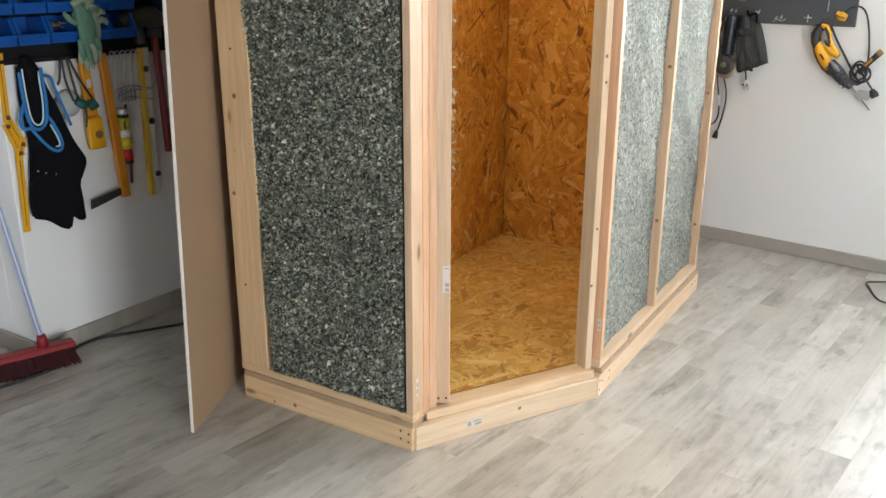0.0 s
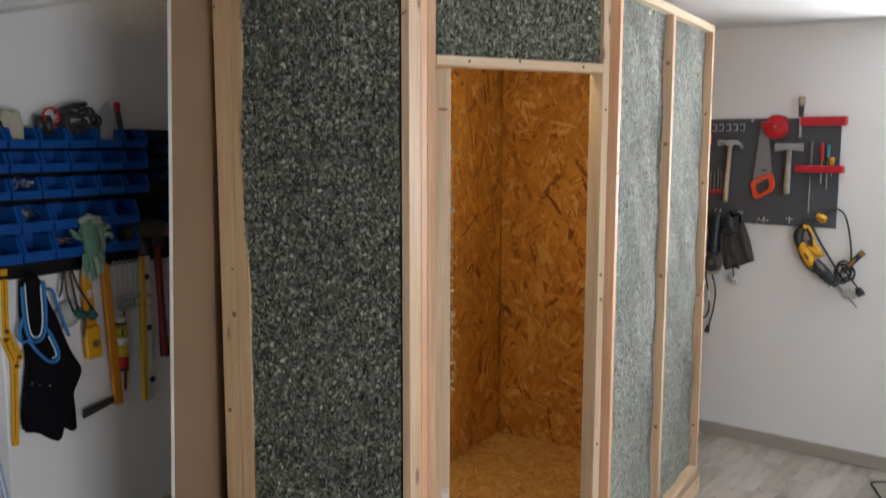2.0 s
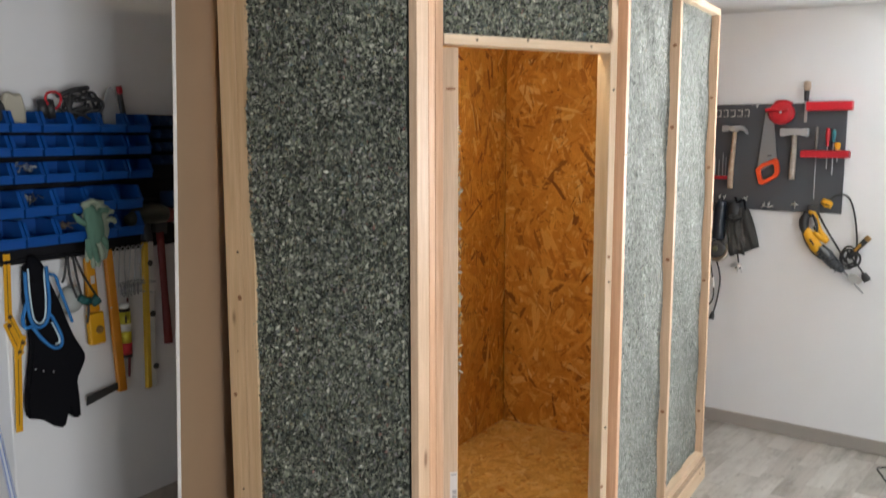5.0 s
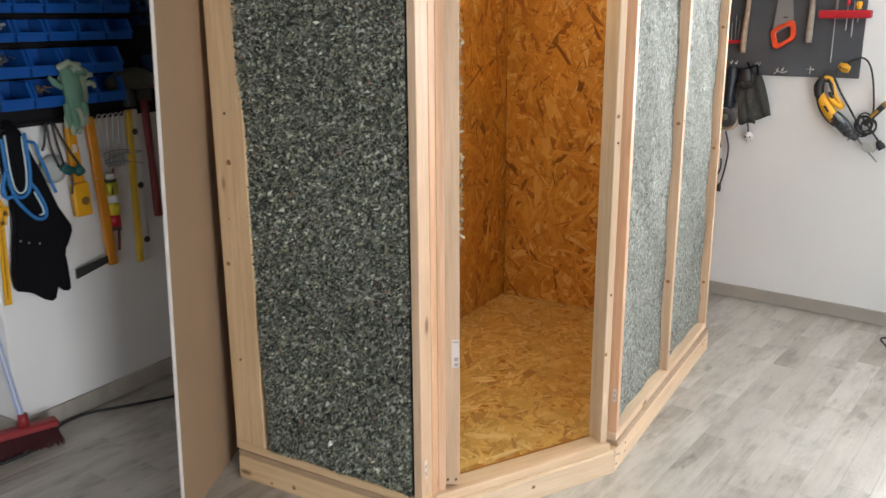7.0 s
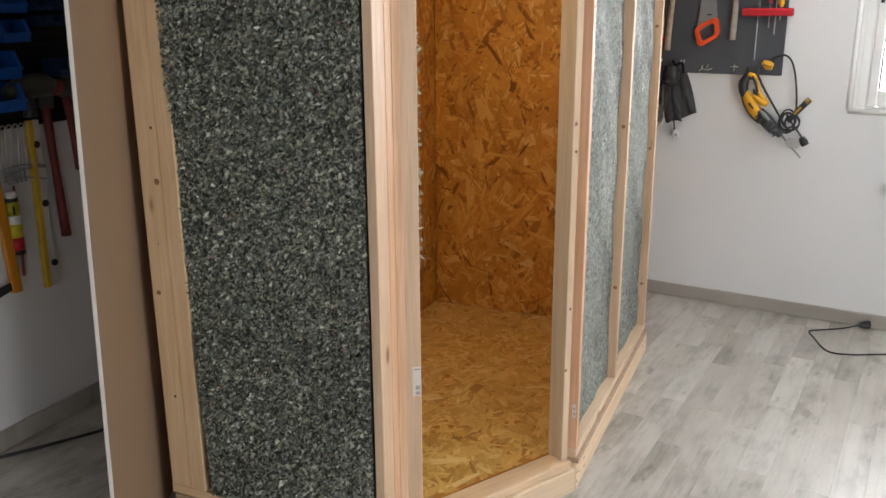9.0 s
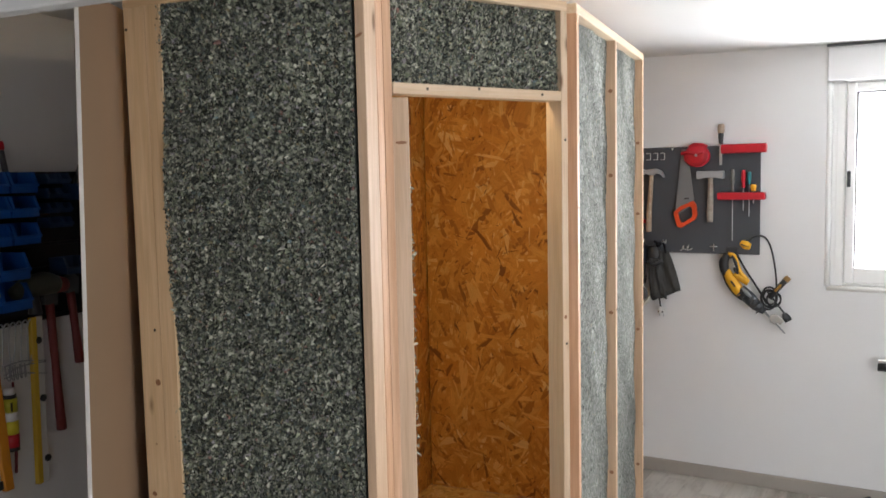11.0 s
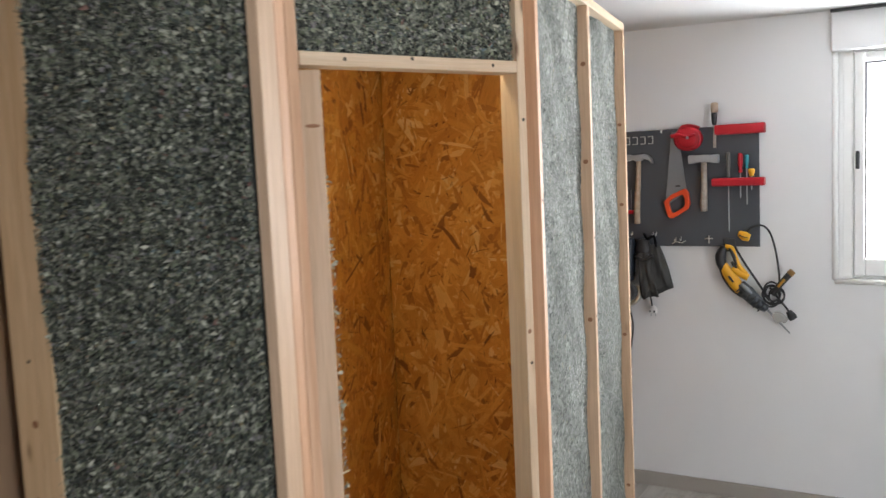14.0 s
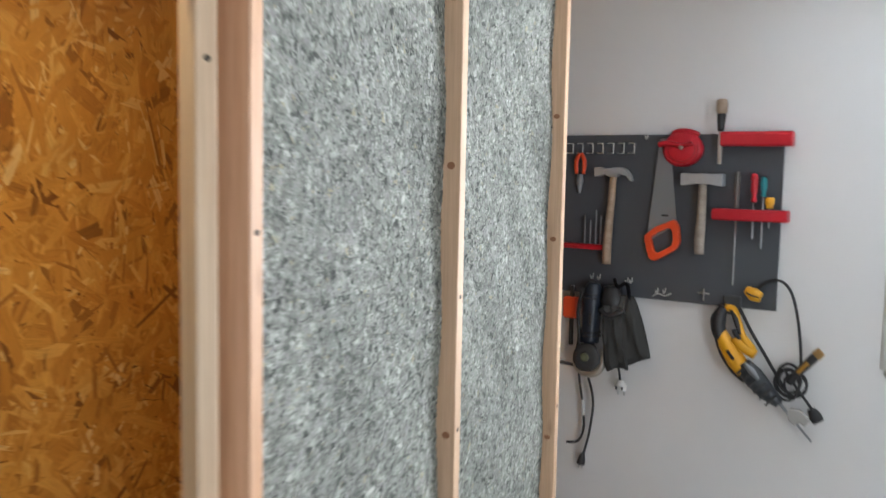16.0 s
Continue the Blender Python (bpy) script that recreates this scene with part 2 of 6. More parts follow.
FOAM_CREAM = paint("cream_foam_ground", (0.46, 0.465, 0.37), 0.95, 0.3, 0.8, 160)
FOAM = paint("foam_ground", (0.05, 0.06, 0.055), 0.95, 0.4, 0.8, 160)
FLOOR = floor_mat("oak_laminate")
GAP = paint("dark_joint", (0.12, 0.11, 0.10), 0.9)
BOARD_FACE = paint("brown_card", (0.35, 0.229, 0.140), 0.85, 0.09, 0.15, 320)
BOARD_EDGE = paint("gypsum_edge", (0.66, 0.62, 0.58), 0.9, 0.2, 0.8, 120)
PVC = paint("white_pvc", (0.92, 0.915, 0.90), 0.35, 0.02, 0.05)


# ---------------------------------------------------------------- mesh helpers
def finish(bm, name):
    me = bpy.data.meshes.new(name)
    bm.normal_update()
    bm.to_mesh(me)
    bm.free()
    return me


def part(name, bm, mat, parent=None, label="", m=None, smooth=False):
    """Links a bmesh (or a mesh) as one mesh object, under a thing or a part; m is its pose in the world."""
    me = finish(bm, name) if isinstance(bm, bmesh.types.BMesh) else bm
    if mat is not None and not me.materials:
        me.materials.append(mat)
    if smooth:
        for p in me.polygons:
            p.use_smooth = True
    ob = new(name, me)
    m = m or Matrix()
    if parent is not None:
        ob.parent = parent
        chain, p = [], parent
        while p is not None:
            chain.append(p)
            p = p.parent
        world_of = Matrix()
        for p in reversed(chain):
            world_of = world_of @ p.matrix_basis
        m = world_of.inverted() @ m
    ob.matrix_basis = m
    if label:
        ob["label"] = label
    return ob


def thing(name, at, label, category, group=""):
    ob = new(name)
    ob.empty_display_size = 0.05
    ob.matrix_basis = Matrix.Translation(at)
    return tagged(ob, label, category, group)


def box_bm(sx, sy, sz, bevel=0.0015, centre=(0, 0, 0)):
    bm = bmesh.new()
    bmesh.ops.create_cube(bm, size=1.0)
    bmesh.ops.scale(bm, vec=(sx, sy, sz), verts=bm.verts)
    bmesh.ops.translate(bm, vec=centre, verts=bm.verts)
    if bevel:
        bmesh.ops.bevel(bm, geom=bm.edges[:], offset=bevel, segments=1, affect="EDGES", profile=0.7)
    return bm


def span_bm(a, b, bevel=0.0015):
    """A box between two corners."""
    a, b = Vector(a), Vector(b)
    lo, hi = Vector(map(min, a, b)), Vector(map(max, a, b))
    return box_bm(*(hi - lo), bevel, (lo + hi) / 2)


def prism_bm(outline, depth, bevel=0.0):
    """An outline in x, z, drawn out along y by depth, centred."""
    bm = bmesh.new()
    f = bm.faces.new([bm.verts.new((x, -depth / 2, z)) for x, z in outline])
    ext = bmesh.ops.extrude_face_region(bm, geom=[f])
    bmesh.ops.translate(bm, vec=(0, depth, 0), verts=[v for v in ext["geom"] if isinstance(v, bmesh.types.BMVert)])
    bmesh.ops.recalc_face_normals(bm, faces=bm.faces)
    if bevel:
        bmesh.ops.bevel(bm, geom=bm.edges[:], offset=bevel, segments=1, affect="EDGES")
    return bm


def lathe_bm(profile, n=20):
    """(radius, z) pairs turned round z."""
    bm = bmesh.new()
    rings = [[bm.verts.new((r * math.cos(k * math.tau / n), r * math.sin(k * math.tau / n), z)) for k in range(n)] for r, z in profile]
    for p, q in zip(rings, rings[1:]):
        for k in range(n):
            bm.faces.new((p[k], p[(k + 1) % n], q[(k + 1) % n], q[k]))
    bm.faces.new(list(reversed(rings[0])))
    bm.faces.new(rings[-1])
    return bm


def spline(points, n=8):
    """Points of a smooth line through the given ones."""
    pts = [Vector(p) for p in points]
    ext = [pts[0] * 2 - pts[1], *pts, pts[-1] * 2 - pts[-2]]
    out = []
    for i in range(len(pts) - 1):
        p0, p1, p2, p3 = ext[i:i + 4]
        for k in range(n):
            t = k / n
            out.append(0.5 * (2 * p1 + (p2 - p0) * t + (2 * p0 - 5 * p1 + 4 * p2 - p3) * t * t + (3 * p1 - p0 - 3 * p2 + p3) * t ** 3))
    return out + [pts[-1]]


def tube_bm(points, radius, sides=8, n=8):
    """A round tube along a smooth line; radius a number or one for each given point."""
    pts = spline(points, n)
    k = len(points) - 1
    rad = [radius] * len(pts) if not isinstance(radius, (list, tuple)) else [
        radius[min(i // n, k - 1)] * (1 - (i / n - min(i // n, k - 1))) + radius[min(i // n, k - 1) + 1] * (i / n - min(i // n, k - 1)) for i in range(len(pts))]
    bm = bmesh.new()
    rings, up = [], None
    for i, p in enumerate(pts):
        d = (pts[min(i + 1, len(pts) - 1)] - pts[max(i - 1, 0)]).normalized()
        if up is None:
            up = d.orthogonal().normalized()
        up = (up - d * up.dot(d)).normalized()
        side = d.cross(up)
        rings.append([bm.verts.new(p + (up * math.cos(a) + side * math.sin(a)) * rad[i]) for a in (j * math.tau / sides for j in range(sides))])
    for p, q in zip(rings, rings[1:]):
        for j in range(sides):
            bm.faces.new((p[j], p[(j + 1) % sides], q[(j + 1) % sides], q[j]))
    bm.faces.new(list(reversed(rings[0])))
    bm.faces.new(rings[-1])
    return bm


def structure(name, bm, mat, label, category, m=None):
    return tagged(part(name, bm, mat, None, "", m), label, category, "", "structure")


# ---------------------------------------------------------------- the room
T = 0.15


def wall_with_hole(a0, a1, z0, z1, hole=None):
    """A wall in x, z with thickness T along y from 0, and one rectangular opening."""
    bm = bmesh.new()
    xs = [a0, a1] if hole is None else [a0, hole[0], hole[1], a1]
    zs = [z0, z1] if hole is None else [z0, hole[2], hole[3], z1]
    for i in range(len(xs) - 1):
        for j in range(len(zs) - 1):
            if hole is not None and i == 1 and j == 1:
                continue
            piece = span_bm((xs[i], 0, zs[j]), (xs[i + 1], T, zs[j + 1]), 0)
            tmp = bpy.data.meshes.new("tmp")
            piece.to_mesh(tmp)
            piece.free()
            bm.from_mesh(tmp)
            bpy.data.meshes.remove(tmp)
    bmesh.ops.remove_doubles(bm, verts=bm.verts, dist=1e-5)
    centres = {}
    for f in bm.faces:
        key = tuple(round(c, 4) for c in f.calc_center_median())
        centres.setdefault(key, []).append(f)
    bmesh.ops.delete(bm, geom=[f for fs in centres.values() if len(fs) > 1 for f in fs], context="FACES")
    return bm


WIN = (-0.132, 1.08, 1.035, 2.012)
structure("wall_north", wall_with_hole(-4.2, EAST + T, 0, CEIL + 0.1, WIN), WALL, "white painted plaster wall with a pegboard and a window", "wall", pose(0, NORTH, 0))
structure("wall_west", span_bm((WEST - T, 1.835, 0), (WEST, NORTH + 0.4, CEIL + 0.1), 0.004), WALL, "white painted wall with storage bins and hanging tools", "wall")
structure("wall_west_return", span_bm((-3.10, 1.835, 0), (WEST - T, 1.985, CEIL + 0.1), 0.004), WALL, "short white return of the tool wall", "wall")
structure("wall_west_recess", span_bm((-3.25, SOUTH, 0), (-3.10, 1.985, CEIL + 0.1), 0), WALL, "white painted wall set back beside the tools", "wall")
# south opening is added out of view, behind the fill lamp
structure("wall_south", wall_with_hole(-3.25, EAST + T, 0, CEIL + 0.1, (0.25, 1.55, 0.55, 1.95)), WALL, "white painted wall with an added, unseen opening", "wall", pose(0, SOUTH - T, 0))
structure("wall_east", wall_with_hole(SOUTH - T, NORTH - 0.26, 0, CEIL + 0.1, (-1.12, 0.42, 0.06, 1.74)), WALL, "white painted wall with a wide daylight opening", "wall", Matrix(((0, -1, 0, EAST + T), (1, 0, 0, 0), (0, 0, 1, 0), (0, 0, 0, 1))))
structure("ceiling", span_bm((-2.4, 1.5, 0), (EAST + T + 0.9, NORTH + 0.5, 0.12), 0), CEILING, "white plastered ceiling", "ceiling", pose(-0.9, 0, CEIL, 0, 0.9, 0))
# lowered ceiling and the beam along its edge
skew = math.degrees(math.atan2(-0.05, 1.0))
structure("ceiling_lowered", span_bm((-3.3, SOUTH - T, LOW), (EAST + T, 1.69, LOW + 0.12), 0), CEILING_LOW, "lowered plaster ceiling, colour darkened to cut bounced light", "ceiling")
structure("ceiling_beam", span_bm((-1.25, -0.05, 1.992), (4.98, 0.0, CEIL), 0.004), CEILING, "narrow white beam under the ceiling edge", "beam", pose(-1.93, 1.712, 0, 0, 0, skew))

# baseboards
structure("baseboard_north", span_bm((WEST, NORTH - 0.014, 0), (EAST, NORTH, 0.069), 0.003), SKIRT, "taupe wood-effect baseboard", "baseboard")
structure("baseboard_west", span_bm((WEST, 1.823, 0), (WEST + 0.014, NORTH + 0.2, 0.074), 0.003), FLOOR, "pale oak-effect baseboard", "baseboard")
structure("baseboard_west_return", span_bm((-3.10, 1.821, 0), (WEST, 1.835, 0.074), 0.003), SKIRT, "taupe wood-effect baseboard", "baseboard")

# floor slab; the laminate strips lie on it
floor = structure("floor", span_bm((-3.3, SOUTH - T, -0.1), (EAST + T, NORTH + 0.5, -0.009), 0), GAP, "greyed oak laminate floor in narrow strips", "floor")

# ground outside and pale surroundings
structure("ground", span_bm((-60, -60, -0.3), (60, 60, -0.12), 0), paint("pale_paving", (0.42, 0.40, 0.37), 0.9, 0.1), "pale paved ground outside", "ground")


# ---------------------------------------------------------------- window
def build_window():
    x0, x1, z0, z1 = WIN
    win = tagged(new("window_1"), "white plastic casement window with bright daylight behind", "window", "", "structure")
    win.matrix_basis = Matrix.Translation((x0, NORTH, z0))
    y0, y1 = NORTH + 0.026, NORTH + 0.100
    fw, low, high = 0.060, 0.014, 0.022
    # rounded plaster bead round the opening, whiter than the wall to hold its highlight
    e = 0.009
    for a, b in (((x0 - e, z0), (x0 - e, z1 + e)), ((x1 + e, z0), (x1 + e, z1 + e)), ((x0 - e, z0 - e), (x1 + e, z0 - e))):
        part("edge_bead", tube_bm([(a[0], NORTH + 0.004, a[1]), ((a[0] + b[0]) / 2, NORTH + 0.004, (a[1] + b[1]) / 2), (b[0], NORTH + 0.004, b[1])], 0.0125, 12, 2), PVC, win, "", None, True)
    for n, a, b in (("frame_jamb", (x0, y0, z0), (x0 + fw, y1, z1)), ("frame_jamb", (x1 - fw, y0, z0), (x1, y1, z1)),
                    ("frame_rail", (x0 + fw, y0, z0), (x1 - fw, y1, z0 + low)), ("frame_rail", (x0 + fw, y0, z1 - high), (x1 - fw, y1, z1))):
        part(n, span_bm(a, b, 0.005), PVC, win)
    part("frame_step", span_bm((x0 + 0.020, y0 - 0.005, z0 + low), (x0 + fw - 0.006, y0, z1 - high), 0.004), PVC, win)
    # two sashes, each with its own members and pane
    mid = (x0 + x1) / 2
    dark = plastic("dark_gasket", (0.03, 0.03, 0.03), 0.6)
    glass, gnt, gb = material("window_glass", 0.02)
    gb.inputs["Transmission Weight"].default_value = 1.0
    gb.inputs["IOR"].default_value = 1.05
    for a, b in ((x0 + fw + 0.002, mid - 0.001), (mid + 0.001, x1 - fw - 0.002)):
        za, zb, w, wb = z0 + low + 0.002, z1 - high - 0.002, 0.041, 0.072
        ya, yb = y0 - 0.010, y1 - 0.02
        sash = part("sash", span_bm((a, ya, za), (a + w, yb, zb), 0.005), PVC, win)
        part("sash_member", span_bm((b - w, ya, za), (b, yb, zb), 0.005), PVC, sash)
        part("sash_member", span_bm((a + w, ya, za), (b - w, yb, za + wb), 0.005), PVC, sash)
        part("sash_member", span_bm((a + w, ya, zb - w), (b - w, yb, zb), 0.005), PVC, sash)
        gy = ya + 0.008
        for p, q in (((a + w, gy, za + wb), (a + w + 0.006, gy + 0.016, zb - w)), ((b - w - 0.006, gy, za + wb), (b - w, gy + 0.016, zb - w)),
                     ((a + w + 0.006, gy, zb - w - 0.006), (b - w - 0.006, gy + 0.016, zb - w))):
            part("gasket", span_bm(p, q, 0.001), dark, sash)
        pane = part("pane", span_bm((a + w + 0.002, gy + 0.018, za + wb + 0.002), (b - w - 0.002, gy + 0.024, zb - w - 0.002), 0), glass, sash)
        pane.visible_shadow = False
    hx = x0 + fw + 0.016
    part("catch", span_bm((hx - 0.007, y0 - 0.028, 1.505), (hx + 0.008, y0 - 0.010, 1.580), 0.003), dark, win)
    # shutter box over the window, its rounded end standing a little proud
    box = tagged(part("blind_box", span_bm((x0 - 0.022, NORTH - 0.026, z1 - 0.002), (x1 + 0.022, NORTH - 0.0005, CEIL - 0.004), 0.006), WALL), "flush white shutter box over the window", "shutter box")
    return win, box


build_window()
structure("backdrop", span_bm((-4, NORTH + 3.0, -0.1), (6, NORTH + 3.05, 3.4), 0), glow("bright_daylight", (0.97, 0.99, 1.0), 2.2), "bright daylight haze outside the window", "backdrop")


# ---------------------------------------------------------------- booth pieces
def lumber(name, a, b, w, d, mat, parent, label="", up=(0, 0, 1)):
    """A squared timber from a to b; w across along 'across', d deep. Local x runs along it."""
    a, b = Vector(a), Vector(b)
    x = (b - a).normalized()
    y = Vector(up).normalized()
    z = x.cross(y).normalized()
    m = Matrix((x, y, z)).transposed().to_4x4()
    m.translation = (a + b) / 2
    return part(name, box_bm((b - a).length, w, d, 0.0018), mat, parent, label, m)


def quads(name, pts):
    """A mesh of loose four-cornered pieces from an array of n x 4 x 3."""
    n = len(pts)
    me = bpy.data.meshes.new(name)
    me.vertices.add(n * 4)
    me.vertices.foreach_set("co", pts.reshape(-1).astype(np.float32))
    me.loops.add(n * 4)
    me.loops.foreach_set("vertex_index", np.arange(n * 4, dtype=np.int32))
    me.polygons.add(n)
    me.polygons.foreach_set("loop_start", np.arange(0, n * 4, 4, dtype=np.int32))
    me.update(calc_edges=True)
    return me


def fleck_mesh(name, width, height, density, size, edge=None, bulge=0.006, seed=1, tilt=0.42, fibre=False, rough=0.006):
    """Shredded flecks over a panel: local x across, z up, y outwards negative. edge(z) gives the left margin."""
    rng = np.random.default_rng(seed)
    n = int(width * height * density)
    u, v = rng.uniform(0, width, n), rng.uniform(0, height, n)
    if edge is not None:
        lo = edge(v)
        keep = u > lo + size * 1.1
        u, v = u[keep], v[keep]
        n = len(u)
    k = 4
    ang = rng.uniform(0, 2 * np.pi, (n, 1)) + np.arange(k) * (2 * np.pi / k) + rng.normal(0, 0.28, (n, k))
    s = size * np.clip(np.exp(rng.normal(0, 0.48, (n, 1))), 0.4, 2.3)
    stretch = rng.uniform(0.25, 0.95, (n, 1))
    turn = rng.uniform(0, np.pi, (n, 1))
    if fibre:
        stretch, turn = rng.uniform(0.40, 1.0, (n, 1)), rng.uniform(0, np.pi, (n, 1))
    rad = s * rng.uniform(0.65, 1.3, (n, k))
    px, pz = rad * np.cos(ang), rad * np.sin(ang) * stretch
    qx, qz = px * np.cos(turn) - pz * np.sin(turn), px * np.sin(turn) + pz * np.cos(turn)
    tx, tz = rng.normal(0, tilt, (n, 1)), rng.normal(0, tilt, (n, 1))
    low = bulge * (np.sin(u * 9 + 1.3) * np.sin(v * 5 + 0.4) + 0.5 * np.sin(u * 23 + v * 17))
    y = -(low + rough * rng.beta(1.3, 2.2, n))[:, None] + qx * tx + qz * tz
    pts = np.stack([u[:, None] + qx, y, v[:, None] + qz], axis=2)
    left = 0.0 if edge is None else edge(v)[:, None]
    pts[:, :, 0] = np.clip(pts[:, :, 0], left, width)
    pts[:, :, 2] = np.clip(pts[:, :, 2], 0, height)
    return quads(name, pts)


def slab_mesh(name, width, height, depth, edge=None, bulge=0.006):
    """The body of an insulation batt, its face gently uneven."""
    nx, nz = 26, 70
    bm = bmesh.new()
    grid = []
    for j in range(nz + 1):
        z = height * j / nz
        lo = float(edge(np.array([z]))[0]) if edge is not None else 0.0
        row = []
        for i in range(nx + 1):
            u = lo + (width - lo) * i / nx
            low = bulge * (math.sin(u * 9 + 1.3) * math.sin(z * 5 + 0.4) + 0.5 * math.sin(u * 23 + z * 17))
            row.append(bm.verts.new((u, -low + 0.003, z)))
        grid.append(row)
    for j in range(nz):
        for i in range(nx):
            bm.faces.new((grid[j][i], grid[j][i + 1], grid[j + 1][i + 1], grid[j + 1][i]))
    back = [[bm.verts.new((c.co.x, depth, c.co.z)) for c in (r[0], r[-1])] for r in grid]
    for j in range(nz):
        bm.faces.new((back[j][0], grid[j][0], grid[j + 1][0], back[j + 1][0]))
        bm.faces.new((grid[j][-1], back[j][1], back[j + 1][1], grid[j + 1][-1]))
        bm.faces.new((back[j][1], back[j][0], back[j + 1][0], back[j + 1][1]))
    return bm


def insulation(parent, m, width, height, seed, density=165000, size=0.0041, depth=0.03, edge=None, label="grey-green shredded foam insulation", pale=False, mats=None):
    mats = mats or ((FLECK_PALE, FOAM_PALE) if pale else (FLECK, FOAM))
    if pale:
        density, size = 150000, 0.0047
    batt = part("insulation", slab_mesh("insulation", width, height, depth, edge), mats[1], parent, label, m)
    tuft = part("fleck_layer", fleck_mesh("fleck_layer", width, height, density, size, edge, seed=seed, tilt=0.09 if pale else 0.50, fibre=pale, rough=0.0016 if pale else 0.007), mats[0], batt, "", m)
    tuft["kind"] = "stuff"
    return batt


def screw(parent, p, normal, dark=True):
    m = Vector(normal).to_track_quat("Z", "Y").to_matrix().to_4x4()
    m.translation = Vector(p)
    return part("screw", SCREW, None, parent, "", m)


SCREW_MAT = metal("screw_steel", (0.12, 0.10, 0.08), 0.45)
SCREW = finish(lathe_bm([(0.0042, -0.001), (0.0042, 0.0006), (0.003, 0.001), (0.001, 0.0002)], 10), "screw")
SCREW.materials.append(SCREW_MAT)
LW, LD = 0.026, 0.058      # stud: width of its face, depth
BASE = 0.098               # height of the base frame with its deck board
PLANK = 0.0795             # height of its planks
PLATE = 0.028
ZB, ZT = BASE + PLATE, H - PLATE

# base frame: planks on edge, mitred at the corners
base = thing("booth_base", (-1.2, 2.5, 0), "pale pine plank base frame on the laminate floor", "base frame")
A0, C0 = Vector((-1.199, 2.052, 0)), Vector((-0.848, 2.694, 0))
B0, D0 = Vector((-1.910, 2.046, 0)), Vector((-0.866, 3.958, 0))


def plank(a, b, inward, mat, label=""):
    """A plank on edge along a-b whose outer face is on the line."""
    inward = Vector(inward).normalized()
    mid = inward * 0.014
    return lumber("plank", a + mid + Vector((0, 0, PLANK / 2)), b + mid + Vector((0, 0, PLANK / 2)), PLANK, 0.028, mat, base, label)


plank(B0, A0 - Vector((0.001, 0, 0)), (0, 1, 0), PINE)
ddir = (C0 - A0).normalized()
plank(A0 + ddir * 0.012, C0 - ddir * 0.002, (-ddir.y, ddir.x, 0), PINE_PALE, "pale pine plank with a small paper label")
plank(C0 + Vector((0, 0.004, 0)), D0, (-1, 0, 0), PINE_PALE)
plank(Vector((-1.915, 3.958, 0)), D0 - Vector((0.03, 0, 0)), (0, -1, 0), PINE)
plank(Vector((-1.915, 2.075, 0)), Vector((-1.915, 3.928, 0)), (1, 0, 0), PINE)
deck = bmesh.new()
dface = deck.faces.new([deck.verts.new((x, y, PLANK + 0.0003)) for x, y in ((-1.908, 2.0485), (-1.2005, 2.0545), (-1.2005, 2.117), (-1.252, 2.182), (-0.934, 2.7255), (-0.8505, 2.7255), (-0.868, 3.956), (-1.908, 3.956))])
dtop = bmesh.ops.extrude_face_region(deck, geom=[dface])
bmesh.ops.translate(deck, vec=(0, 0, BASE - PLANK - 0.0006), verts=[v for v in dtop["geom"] if isinstance(v, bmesh.types.BMVert)])
bmesh.ops.recalc_face_normals(deck, faces=deck.faces)
part("deck_board", deck, PINE_BROWN, base, "brownish board across the base frame")
PAPER = paint("white_paper", (0.64, 0.58, 0.54), 0.8, 0.03)
INK = paint("dark_print", (0.34, 0.31, 0.31), 0.7)


def sticker(parent, m, w, h, rows):
    """A paper tag with plain bars for its small print."""
    tag = part("paper_tag", box_bm(w, 0.0006, h, 0), PAPER, parent, "white paper tag with small dark print", m)
    for x, z, bw, bh in rows:
        part("print_bar", box_bm(bw, 0.0006, bh, 0, (x, -0.0005, z)), INK, tag, "", m)


face = Matrix.Translation(A0 + ddir * 0.225 + Vector((0, 0, 0.043))) @ pose(0, 0, 0, 0, 0, math.degrees(math.atan2(ddir.y, ddir.x))) @ pose(0, -0.0008, 0)
sticker(base, face, 0.058, 0.026, [(-0.02, 0.0, 0.012, 0.016), (0.008, 0.006, 0.03, 0.005), (0.012, -0.005, 0.026, 0.008)])
for p, nrm in (((-1.215, 2.0516, 0.03), (0, -1, 0)), ((-1.215, 2.0516, 0.058), (0, -1, 0)), ((-1.245, 2.0516, 0.034), (0, -1, 0)), ((-1.245, 2.0516, 0.062), (0, -1, 0)),
               ((-0.8485, 2.71, 0.025), (1, 0, 0)), ((-0.8485, 2.71, 0.06), (1, 0, 0)), ((-0.8488, 2.735, 0.05), (1, 0, 0)), ((-0.8498, 2.80, 0.062), (1, 0, 0)), ((-0.8498, 2.80, 0.032), (1, 0, 0)), ((-0.8652, 3.90, 0.06), (1, 0, 0))):
    screw(base, p, nrm)

# front panel
XL, XR = -1.925, -1.199
front = thing("front_panel", (-1.55, 2.085, BASE), "pine stud frame filled with grey-green foam insulation", "wall panel", "framed panels of the booth")
yc = FRONT + LD / 2
lumber("bottom_plate", (XL, yc, BASE + PLATE / 2), (XR, yc, BASE + PLATE / 2), PLATE, LD, PINE, front)
lumber("top_plate", (XL, yc, H - PLATE / 2), (XR, yc, H - PLATE / 2), PLATE, LD, PINE, front)
lumber("stud", (XR - LW / 2, yc, ZB), (XR - LW / 2, yc, ZT), LW, LD, PINE_PINK, front, "", (1, 0, 0))
lumber("stud", (XL + 0.036, yc + 0.002, ZB), (XL + 0.036, yc + 0.002, ZT), 0.072, LD, PINE, front, "broad knotty pine stud", (1, 0, 0))
